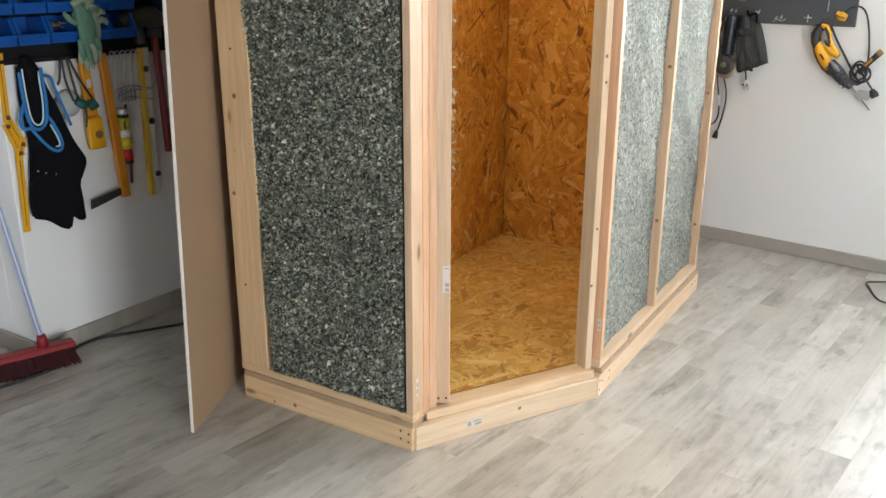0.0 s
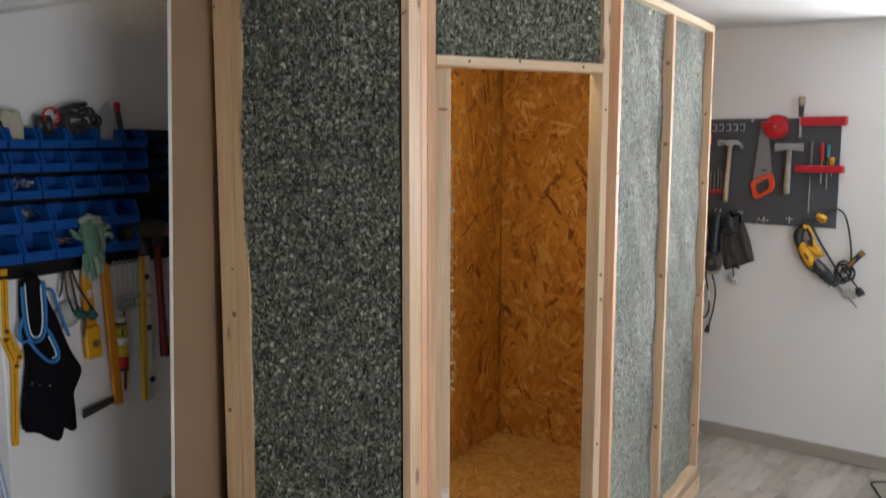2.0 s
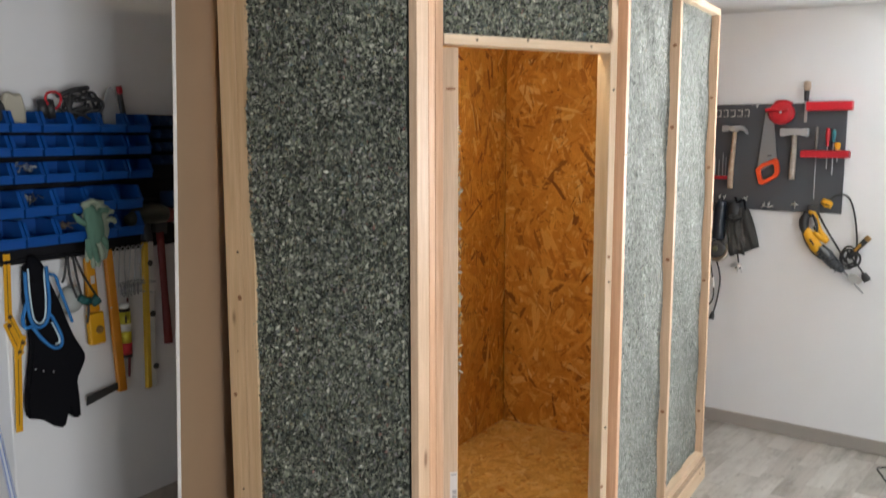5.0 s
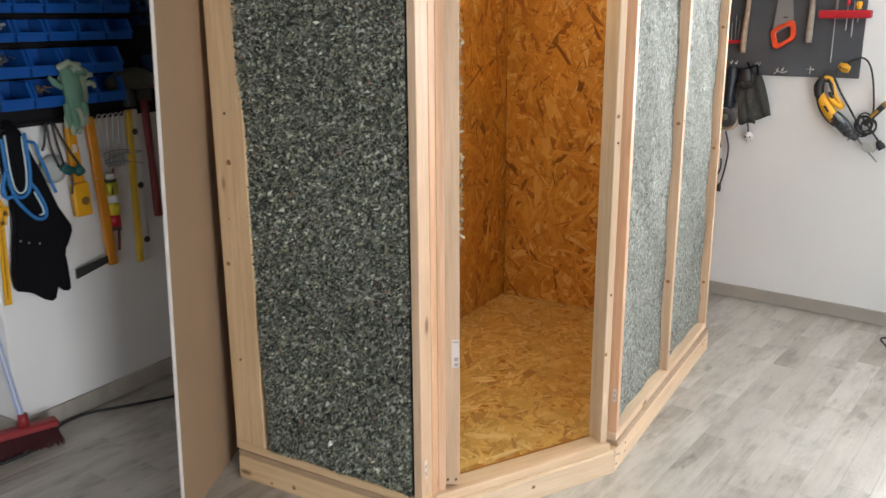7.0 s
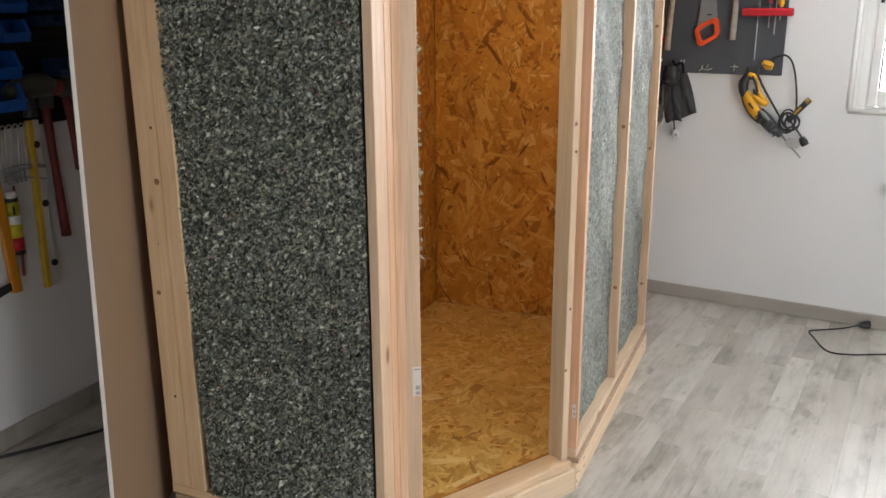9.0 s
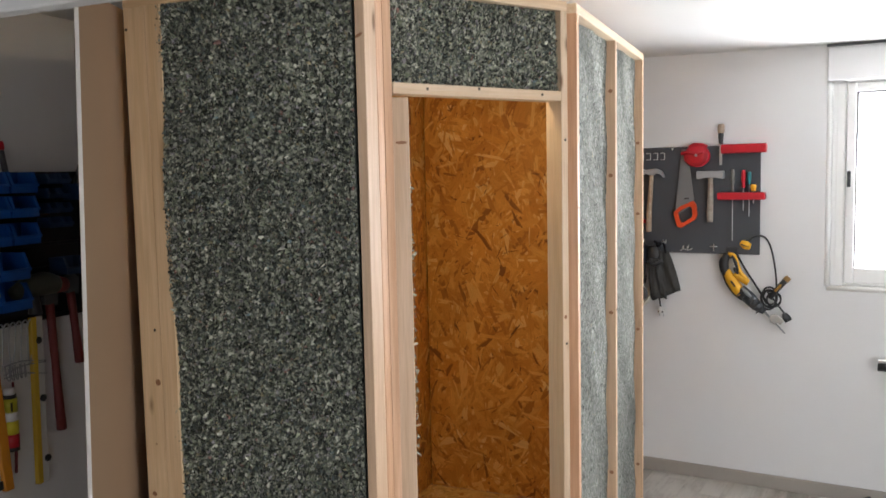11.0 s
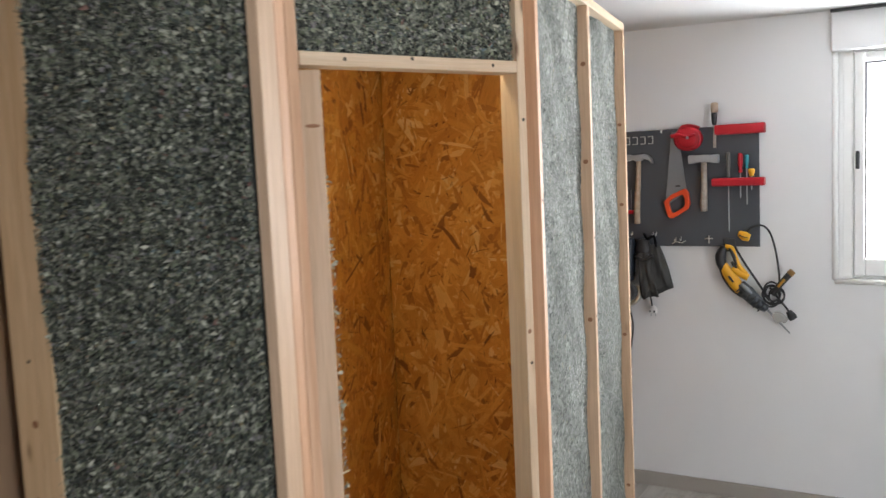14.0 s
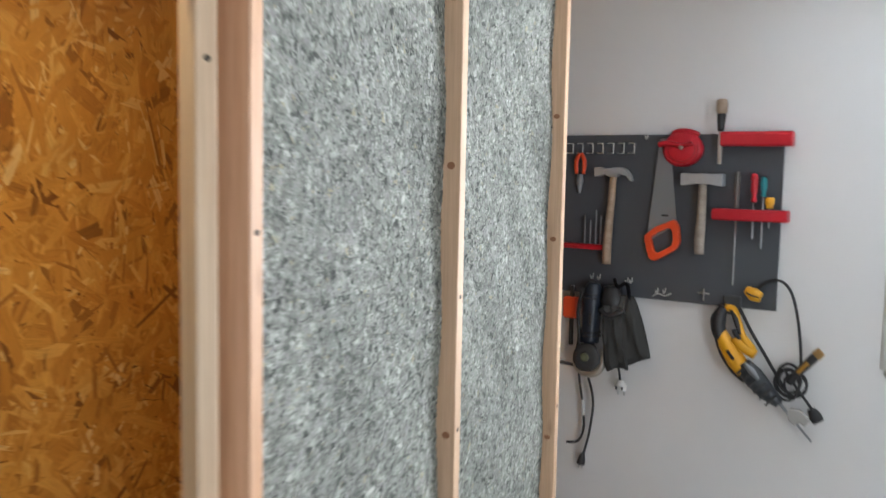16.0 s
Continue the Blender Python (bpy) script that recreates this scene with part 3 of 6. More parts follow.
lumber("stud", (XL + 0.099, yc, ZB), (XL + 0.099, yc, ZT), 0.052, LD, PINE, front, "", (1, 0, 0))
corner = lumber("corner_post", (XR - 0.022, FRONT + LD + 0.024, BASE), (XR - 0.022, FRONT + LD + 0.024, H - 0.004), 0.044, 0.045, PINE_RED, front, "reddish pine corner post", (1, 0, 0))


def wavy(z):
    return 0.012 + 0.010 * np.sin(z * 4.3 + 0.6) + 0.006 * np.sin(z * 11 + 2) - 0.022 * np.clip((z - 1.0) / 0.9, 0, 1) + 0.018 * np.clip((0.55 - z) / 0.4, 0, 1)


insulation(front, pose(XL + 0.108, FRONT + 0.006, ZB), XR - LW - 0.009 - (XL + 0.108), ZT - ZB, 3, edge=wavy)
for x, z in ((-1.872, 1.200), (-1.917, 2.010), (-1.880, 0.42)):
    screw(front, (x, FRONT + 0.0015, z), (0, -1, 0))

# door panel: two studs, lintel, header infill
door_panel = thing("door_panel", (DOOR.x, DOOR.y, BASE), "pine door frame panel with insulated header over the opening", "wall panel", "framed panels of the booth")


def dp(s, depth, z):
    return DOOR + DDIR * s + DIN * depth + Vector((0, 0, z))


DW = 0.633
SILL = PLANK + 0.0005 + PLATE     # the door's bottom plate lies straight on the planks
lumber("stud", dp(LW / 2 - 0.002, LD / 2, SILL), dp(LW / 2 - 0.002, LD / 2, ZT), LW, LD, PINE_RED, door_panel, "", DDIR)
lumber("stud", dp(DW - 0.013, 0.0325, SILL), dp(DW - 0.013, 0.0325, ZT), 0.026, 0.065, PINE_PALE, door_panel, "", DDIR)
lumber("bottom_plate", dp(-0.020, LD / 2 - 0.009, SILL - PLATE / 2), dp(DW, LD / 2 - 0.009, SILL - PLATE / 2), PLATE, LD + 0.018, PINE_PALE, door_panel)
lumber("top_plate", dp(0, LD / 2, H - PLATE / 2), dp(DW, LD / 2, H - PLATE / 2), PLATE, LD, PINE_PALE, door_panel)
lumber("lintel", dp(LW - 0.001, LD / 2 - 0.002, 1.825), dp(DW - 0.027, LD / 2 - 0.002, 1.825), 0.028, LD, PINE_PALE, door_panel)
DROT = pose(0, 0, 0, 0, 0, DANG)
insulation(door_panel, Matrix.Translation(dp(LW, 0.024, 1.84)) @ DROT, DW - 0.026 - LW, ZT - 1.84, 7)
for s, z in ((0.13, 1.826), (0.30, 1.833), (0.53, 1.826)):
    screw(door_panel, dp(s, -0.002, z), -DIN)
for z in (0.62, 1.1, 1.7):
    screw(door_panel, dp(DW - 0.012, 0.0, z), -DIN)

# side panel: three studs, two batts
side = thing("side_panel", (SIDE - 0.03, 3.3, BASE), "long pine stud frame with two bays of pale foam insulation", "wall panel", "framed panels of the booth")
Y0, Y1, YM = 2.727, 3.955, 3.349
xc = SIDE - LD / 2
lumber("bottom_plate", (xc, Y0, BASE + PLATE / 2), (xc, Y1, BASE + PLATE / 2), PLATE, LD, PINE_PALE, side)
lumber("top_plate", (xc, Y0, H - PLATE / 2), (xc, Y1, H - PLATE / 2), PLATE, LD, PINE_PALE, side)
# first stud's redder pine stands in for warm bounce on its shaded face
for y, wood in ((Y0 + LW / 2, PINE_RED), (YM - LW / 2, PINE_PINK), (Y1 - LW / 2, PINE_PINK)):
    lumber("stud", (xc, y, ZB), (xc, y, ZT), LW, LD, wood, side, "", (0, 1, 0))
SROT = pose(0, 0, 0, 0, 0, 90)
RECESS = 0.035
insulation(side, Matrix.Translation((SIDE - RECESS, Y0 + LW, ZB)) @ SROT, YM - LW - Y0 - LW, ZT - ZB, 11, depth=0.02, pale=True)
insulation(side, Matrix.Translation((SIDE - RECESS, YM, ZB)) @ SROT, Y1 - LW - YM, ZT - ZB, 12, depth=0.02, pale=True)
for y, z in ((YM - 0.013, 0.2), (YM - 0.013, 1.1), (YM - 0.013, 1.35), (Y1 - 0.013, 0.5), (Y1 - 0.013, 1.0), (Y0 + 0.013, 1.5)):
    screw(side, (SIDE, y, z), (1, 0, 0))

# door leaf, standing open into the booth
leaf = thing("booth_door", (DOOR.x, DOOR.y, 0.14), "open booth door leaf of pine frame and pale insulation", "door")
LDIR = Vector((-0.573, 0.820, 0)).normalized()
LSIDE = Vector((LDIR.y, -LDIR.x, 0))
HINGE = DOOR + DDIR * 0.025 + DIN * 0.012


def lp(l, s, z):
    return HINGE + LDIR * l + LSIDE * s + Vector((0, 0, z))


LEAF, LTH = 0.545, 0.046
lumber("hinge_stile", lp(0.013, LTH / 2, 0.117), lp(0.013, LTH / 2, 1.803), 0.026, LTH, PINE_PINK, leaf, "pinkish pine stile with a knot and paper tag", LDIR)
lumber("lock_stile", lp(LEAF - 0.013, LTH / 2, 0.117), lp(LEAF - 0.013, LTH / 2, 1.803), 0.026, LTH, PINE_PALE, leaf, "", LDIR)
for z in (0.130, 1.790):
    lumber("rail", lp(0.026, LTH / 2, z), lp(LEAF - 0.026, LTH / 2, z), 0.026, LTH, PINE_PALE, leaf)
LROT = Matrix((LDIR, -LSIDE, Vector((0, 0, 1)))).transposed().to_4x4()
insulation(leaf, Matrix.Translation(lp(0.026, LTH - 0.012, 0.143)) @ LROT, LEAF - 0.052, 1.777 - 0.143, 15, label="pale yellowish-green shredded foam insulation", pale=True, mats=(FLECK_CREAM, FOAM_CREAM))
fray = part("frayed_edge", fleck_mesh("frayed_edge", 0.008, 0.75, 30000, 0.0036, None, 0.002, 31, 0.7), FLECK_CREAM, leaf, "frayed insulation along the stile", Matrix.Translation(lp(0.021, LTH + 0.004, 0.85)) @ LROT)
fray["kind"] = "stuff"
tagm = Matrix.Translation(lp(-0.0006, LTH - 0.012, 0.538)) @ Matrix((LSIDE, LDIR, Vector((0, 0, 1)))).transposed().to_4x4()
sticker(leaf, tagm, 0.022, 0.085, [(0, 0.035, 0.016, 0.004), (0.002, -0.018, 0.012, 0.012), (0.002, -0.034, 0.012, 0.010)])


for k in (0.010, 0.034):
    screw(leaf, lp(0, k, 0.134), -LDIR)
# paper tags on the studs either side of the doorway
sticker(front, pose(XR + 0.0006, 2.078, 0.215, 0, 0, 90), 0.012, 0.055, [(0, 0.008, 0.008, 0.012), (0, -0.014, 0.008, 0.016)])
sticker(side, pose(SIDE - 0.012, Y0 - 0.0006, 0.262), 0.012, 0.046, [(0, 0.008, 0.006, 0.006), (0, -0.010, 0.006, 0.008)])


# ---------------------------------------------------------------- OSB lining: pressed strands on boards
def strands(name, width, height, density, seed, keep=None, long=0.092, wide=0.016, spread=0.95):
    """Strands over a board: local x across, z up, faces -y; ragged, slanted ends."""
    rng = np.random.default_rng(seed)
    n = int(width * height * density)
    u, v = rng.uniform(0, width, n), rng.uniform(0, height, n)
    if keep is not None:
        ok = keep(u, v)
        u, v, n = u[ok], v[ok], int(ok.sum())
    ln = np.exp(rng.normal(math.log(long), 0.40, n))
    wd = np.exp(rng.normal(math.log(wide), 0.60, n))
    ang = rng.normal(math.pi / 2, spread, n)
    prof = np.array([(-0.50, -0.40), (0.0, -0.5), (0.50, -0.42), (0.47, -0.05), (0.52, 0.38), (0.05, 0.5), (-0.48, 0.42), (-0.46, 0.02)])
    k = len(prof)
    a = prof[None, :, 0] * ln[:, None] + rng.normal(0, 0.006, (n, k)) + np.sign(prof[None, :, 0]) * prof[None, :, 1] * rng.normal(0, 0.022, n)[:, None]
    b = prof[None, :, 1] * wd[:, None] * rng.uniform(0.55, 1.3, (n, k)) + rng.normal(0, 0.05, n)[:, None] * prof[None, :, 0] ** 2 * ln[:, None]
    x = u[:, None] + a * np.cos(ang)[:, None] - b * np.sin(ang)[:, None]
    z = v[:, None] + a * np.sin(ang)[:, None] + b * np.cos(ang)[:, None]
    lift = rng.uniform(0.0004, 0.0022, n)
    tilt = rng.normal(0, 0.006, n)
    y = -(lift[:, None] + a * tilt[:, None])
    pts = np.stack([np.clip(x, 0, width), np.minimum(y, -0.0002), np.clip(z, 0, height)], axis=2)
    me = bpy.data.meshes.new(name)
    me.from_pydata(pts.reshape(-1, 3).tolist(), [], np.arange(n * k).reshape(n, k).tolist())
    uv = me.uv_layers.new(name="strand")
    uv.data.foreach_set("uv", np.stack([a, b], axis=2).reshape(-1).astype(np.float32))
    return me


def osb_board(name, label, m, width, height, seed, density=2300):
    board = part(name, span_bm((0, 0, 0), (width, 0.012, height), 0.001), OSB_BACK, None, "", m)
    tagged(board, label, "board", "OSB boards lining the booth")
    s = part("strand_layer", strands("strand_layer", width, height, density, seed), OSB, board, "", m)
    s["kind"] = "stuff"
    s = part("sliver_layer", strands("sliver_layer", width, height, 120, seed + 50, None, 0.024, 0.0028, 1.0), OSB_DARK, board, "thin dark slivers", m @ pose(0, -0.0016, 0))
    s["kind"] = "stuff"
    return board


OX, OY = -1.888, 3.908
IN0 = FRONT + LD + 0.05
osb_board("osb_board", "orange-brown OSB back board lining the booth", pose(OX + 0.0095, OY, 0.112), 0.9405, 1.96, 21)
osb_board("osb_board", "orange-brown OSB side board with a dark joint", pose(OX, IN0, 0.112, 0, 0, 90) , OY - IN0 + 0.020, 1.96, 22)
osb_board("osb_board", "OSB board behind the side panel", pose(SIDE - LD - 0.006, OY - 0.004, 0.112, 0, 0, -90), OY - 2.80, 1.96, 23, 1500)
osb_board("osb_board", "OSB board behind the front panel", pose(-1.26, IN0 - 0.002, 0.112, 0, 0, 180), 0.6, 1.96, 24, 1500)

# unseen block added behind the corner joint to keep its gap dark
lumber("corner_batten", (OX + 0.022, OY + 0.036, BASE), (OX + 0.022, OY + 0.036, ZT), 0.05, 0.03, PINE_BROWN, base, "", (1, 0, 0))

# floor of the booth: follows the slanted door wall
FX, FY = OX, IN0


def inside_floor(u, v):
    """Right of the sill line, seen from the door's left end; u, v from the floor board's corner."""
    x, y = u + FX - DOOR.x, v + FY - DOOR.y
    return (x * DIN.x + y * DIN.y) > LD + 0.03


def build_osb_floor():
    corner_a = DOOR + DIN * (LD + 0.004) + DDIR * 0.0
    corner_b = DOOR + DIN * (LD + 0.004) + DDIR * (DW - 0.01)
    pts = [(OX, IN0), (corner_a.x - 0.05, IN0), (corner_a.x, corner_a.y), (corner_b.x, corner_b.y), (SIDE - LD - 0.008, OY - 0.002), (OX, OY - 0.002)]
    bm = bmesh.new()
    f = bm.faces.new([bm.verts.new((x, y, 0.0984)) for x, y in pts])
    ext = bmesh.ops.extrude_face_region(bm, geom=[f])
    bmesh.ops.translate(bm, vec=(0, 0, 0.010), verts=[v for v in ext["geom"] if isinstance(v, bmesh.types.BMVert)])
    bmesh.ops.recalc_face_normals(bm, faces=bm.faces)
    board = tagged(part("osb_floor", bm, OSB_BACK), "golden OSB floor board inside the booth", "board", "OSB boards lining the booth")
    layer = strands("strand_layer", SIDE - LD - 0.01 - OX, OY - IN0, 2600, 25, inside_floor)
    for v in layer.vertices:            # cut along the sill
        short = LD + 0.005 - ((v.co.x + FX - DOOR.x) * DIN.x + (v.co.z + FY - DOOR.y) * DIN.y)
        if short > 0:
            v.co.x += DIN.x * short
            v.co.z += DIN.y * short
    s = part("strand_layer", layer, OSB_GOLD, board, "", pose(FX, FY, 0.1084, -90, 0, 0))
    s["kind"] = "stuff"


build_osb_floor()

# ---------------------------------------------------------------- sheet of plasterboard leaning beside the booth
sheet = thing("plasterboard_sheet", (-1.9, 2.2, 0), "brown-faced plasterboard sheet with a white edge, standing on end", "plasterboard")


LEAN = Matrix(((1, 0, 0.0, 0), (0, 1, 0.038, 0), (0, 0, 1, 0), (0, 0, 0, 1)))
SM = pose(-1.866, 1.768, 0) @ LEAN @ pose(0, 0, 0, 0, 0, 23.5)


def leaning(a, b, bevel=0.0):
    bm = span_bm(a, b, bevel)
    bm.transform(SM)
    return bm


part("core", leaning((-0.0105, 0, 0), (0.0, 1.2, 2.08), 0.0008), BOARD_EDGE, sheet, "white gypsum core with a chipped edge")
part("paper_face", leaning((0.0, 0.0012, 0.001), (0.0008, 1.199, 2.079)), BOARD_FACE, sheet, "brown paper face")
part("paper_face", leaning((-0.0113, 0.0012, 0.001), (-0.0105, 1.199, 2.079)), BOARD_FACE, sheet, "brown paper face")

# ---------------------------------------------------------------- ceiling lamp
lamp = thing("ceiling_lamp", (-1.15, 2.765, CEIL), "round cream ceiling lamp, lit with warm light", "ceiling lamp")
LM = pose(-1.14, 2.735, CEIL - 0.050)
part("housing", lathe_bm([(0.090, 0.012), (0.102, 0.013), (0.106, 0.018), (0.106, 0.044), (0.102, 0.0495)], 40), glow("glowing_cream_plastic", (0.80, 0.66, 0.36), 0.30), lamp, "cream plastic housing", LM, True)
part("diffuser", lathe_bm([(0.02, -0.012), (0.072, -0.011), (0.086, -0.006), (0.089, 0.002), (0.089, 0.0125)], 40), glow("warm_diffuser", (1.0, 0.80, 0.49), 112.0), lamp, "lit warm diffuser", LM, True)


# ---------------------------------------------------------------- knots in the timber
KNOT = paint("knot_wood", (0.27, 0.12, 0.055), 0.5, 0.35, 0.4, 300)


def knot(parent, p, normal, along, a, b):
    """A flat, slightly proud knot: a along the grain's cross, b the other way."""
    z = Vector(normal).normalized()
    x = Vector(along).normalized()
    m = Matrix((x, z.cross(x), z)).transposed().to_4x4()
    m.translation = Vector(p)
    bm = lathe_bm([(1.0, 0.0), (0.8, 0.4), (0.3, 0.25)], 14)
    bmesh.ops.scale(bm, vec=(a, b, 0.0012), verts=bm.verts)
    part("knot", bm, KNOT, parent, "", m)


knot(leaf, lp(0, LTH * 0.55, 1.69), -LDIR, LSIDE, 0.015, 0.004)
knot(base, A0 + ddir * 0.40 + Vector((0, 0, 0.048)), (ddir.y, -ddir.x, 0), ddir, 0.007, 0.006)
knot(base, (-1.679, 2.0480, 0.026), (0, -1, 0), (1, 0, 0), 0.008, 0.008)
knot(base, (-0.8648, 3.86, 0.055), (1, 0, 0), (0, 1, 0), 0.008, 0.009)
knot(front, (-1.868, FRONT, 1.055), (0, -1, 0), (1, 0, 0), 0.009, 0.009)
knot(front, (-1.900, FRONT, 0.736), (0, -1, 0), (1, 0, 0), 0.008, 0.007)
knot(front, (-1.884, FRONT, 0.880), (0, -1, 0), (1, 0, 0), 0.003, 0.003)
knot(base, (-1.772, 2.0472, 0.014), (0, -1, 0), (1, 0, 0), 0.005, 0.005)
knot(front, (XR - LW * 0.6, FRONT, 1.94), (0, -1, 0), (0.8, 0, 0.4), 0.011, 0.004)
for z in (0.32, 0.92, 1.42, 1.72):
    knot(side, (SIDE - 0.02, Y1 - LW, z), (0, -1, 0), (1, 0, 0), 0.008, 0.006)
    knot(side, (SIDE - 0.018, YM - LW, z + 0.17), (0, -1, 0), (1, 0, 0), 0.008, 0.007)
for s_, z in ((0.612, 0.42), (0.618, 1.18)):
    knot(door_panel, dp(s_, 0, z), -DIN, DDIR, 0.006, 0.006)

# the side panel stands a degree askew on its base
side.matrix_basis = side.matrix_basis @ pose(0, 0, 0, 0, 0, 0.9)

# ---------------------------------------------------------------- north wall: pegboard and tools
RED = plastic("red_plastic", (0.47, 0.010, 0.022), 0.38)
ORANGE = plastic("orange_plastic", (0.74, 0.080, 0.02), 0.42)
YELLOW = plastic("yellow_plastic", (0.74, 0.37, 0.012), 0.45)
BLACK = plastic("black_plastic", (0.022, 0.022, 0.024), 0.45)
DARK = plastic("dark_grey_plastic", (0.055, 0.058, 0.062), 0.5)
RUBBER = plastic("black_rubber", (0.03, 0.03, 0.032), 0.65)
TEAL = plastic("teal_plastic", (0.02, 0.22, 0.25), 0.4)
BLUE = plastic("blue_plastic", (0.002, 0.066, 0.29), 0.45)
WHITE_PL = plastic("white_plastic", (0.75, 0.75, 0.74), 0.4)
STEEL = metal("worn_steel", (0.56, 0.58, 0.61), 0.36)
ZINC = metal("bright_zinc", (0.86, 0.86, 0.84), 0.5)
HEAD_STEEL = metal("dark_hammer_steel", (0.50, 0.53, 0.57), 0.42, 0.55)
DULL = metal("dull_steel", (0.30, 0.32, 0.345), 0.5, 0.45)
ASH = pine("ash_handle", (0.45, 0.365, 0.29), (0.36, 0.28, 0.21), False)
PEG = paint("anthracite_sheet_metal", (0.070, 0.078, 0.092), 0.5, 0.1, 0.12, 300)
FABRIC = paint("dark_grey_cloth", (0.060, 0.060, 0.058), 0.95, 0.3, 0.9, 700, 0.1)
BLACK_CLOTH = paint("black_cloth", (0.007, 0.007, 0.009), 0.95, 0.3, 0.8, 700, 0.1)
BLUE_CLOTH = paint("blue_piping", (0.02, 0.16, 0.42), 0.8, 0.1, 0.4, 600)
PALE_CLOTH = paint("pale_piping", (0.55, 0.68, 0.75), 0.8, 0.1, 0.4, 600)


def npose(x, z, out=0.0, ry=0.0):
    """On the north wall: local x to the east, z up, -y into the room; ry turns it in the wall's plane."""
    return pose(x, NORTH - out, z, 0, ry, 0)


def blob_bm(path, radii, flat=1.0, sides=12, n=5):
    """A rounded, limb-like body along a path, flattened along y."""
    bm = tube_bm(path, list(radii), sides, n)
    bmesh.ops.scale(bm, vec=(1, flat, 1), verts=bm.verts)
    return bm


def crumple(bm, amp, freq=60.0, seed=0.0):
    """Pushes the surface in and out in folds, along and across."""
    bm.normal_update()
    for v in bm.verts:
        x, y, z = v.co * freq
        k = math.sin(1.9 * x + 0.5 * z + seed) * math.cos(0.4 * z - 0.8 * x + 2 * seed) + 0.6 * math.sin(2.9 * x - 0.9 * z + 3 * seed + y)
        v.co += v.normal * (amp * k)
    return bm


PF = 0.022      # the pegboard's face stands this far off the wall
pegboard = thing("pegboard", (-0.9, NORTH - 0.02, 1.175), "anthracite metal pegboard on the white wall", "pegboard")
part("panel", span_bm((-1.40, NORTH - PF, 1.176), (-0.444, NORTH - 0.012, 1.716), 0.002), PEG, pegboard)
for x in (-1.38, -0.47):
    part("spacer", span_bm((x, NORTH - 0.012, 1.2), (x + 0.02, NORTH - 0.0005, 1.69), 0.001), BLACK, pegboard)
HOOK = finish(tube_bm([(0, 0, 0.012), (0, -0.004, 0.0), (0, -0.018, -0.004), (0, -0.024, 0.006)], 0.0024, 6, 4), "hook")
HOOK.materials.append(ZINC)
for x, z in ((-0.870, 1.706), (-1.045, 1.234), (-1.02, 1.232), (-0.92, 1.228), (-0.905, 1.23), (-0.815, 1.203), (-0.79, 1.206)):
    part("hook", HOOK, None, pegboard, "", npose(x, z, PF))
CLIP = finish(tube_bm([(-0.011, -0.003, 0.016), (-0.009, -0.010, 0.017), (0.009, -0.012, 0.017), (0.011, -0.012, 0.014), (0.011, -0.012, -0.013), (0.009, -0.012, -0.016), (-0.010, -0.010, -0.016), (-0.011, -0.003, -0.015)], 0.0019, 6, 3), "wire_clip")
CLIP.materials.append(ZINC)
for x in (-1.142, -1.106, -1.069, -1.032, -0.995, -0.958, -0.922):
    part("wire_clip", CLIP, None, pegboard, "", npose(x, 1.671, PF))
part("hook_stem", tube_bm([(0, -0.006, 0.014), (0.001, -0.010, 0.0), (0, -0.008, -0.022)], 0.0026, 6, 4), ZINC, pegboard, "", npose(-0.663, 1.212, PF))
part("cross_wire", tube_bm([(-0.030, -0.008, -0.008), (-0.010, -0.014, 0.002), (0.012, -0.012, -0.003), (0.032, -0.008, 0.006)], 0.0022, 6, 4), ZINC, pegboard, "", npose(-0.80, 1.196, PF))
part("bar_hook", tube_bm([(-0.018, -0.008, 0), (0, -0.012, 0.002), (0.018, -0.008, 0)], 0.0026, 6, 4), ZINC, pegboard, "", npose(-0.663, 1.212, PF))


def tray(name, x0, x1, z, label, depth=0.045, half=0.022):
    t = thing(name, (x0, NORTH - PF, z), label, "tool rail")
    prof = [(-0.0005, half), (-depth, half), (-depth - 0.003, half - 0.005), (-depth, 0.002 - half), (-depth + 0.003, -half), (-0.0005, -half)]
    bm = bmesh.new()
    rings = [[bm.verts.new((x, NORTH - PF + y, z + zz)) for y, zz in prof] for x in (x0, x1)]
    for k in range(len(prof)):
        j = (k + 1) % len(prof)
        bm.faces.new((rings[0][k], rings[0][j], rings[1][j], rings[1][k]))
    bm.faces.new(rings[0]), bm.faces.new(rings[1])
    bmesh.ops.recalc_face_normals(bm, faces=bm.faces)
    bmesh.ops.bevel(bm, geom=bm.edges[:], offset=min(0.003, half * 0.2), segments=2, affect="EDGES")
    part("rail", bm, RED, t)
    for k in range(int((x1 - x0) / 0.03)):
        part("slot", box_bm(0.011, 0.02, 0.0016, 0, (x0 + 0.022 + k * 0.03, NORTH - PF - depth / 2, z + half + 0.0002)), BLACK, t)
    return t


tray("tool_rail", -0.624, -0.414, 1.699, "red plastic tool rail on the pegboard")
tray("tool_rail", -0.640, -0.416, 1.467, "red plastic tool rail holding screwdrivers", 0.045, 0.018)
tray("tool_rail", -1.30, -1.0, 1.338, "narrow red plastic rail with drill bits", 0.03, 0.009)


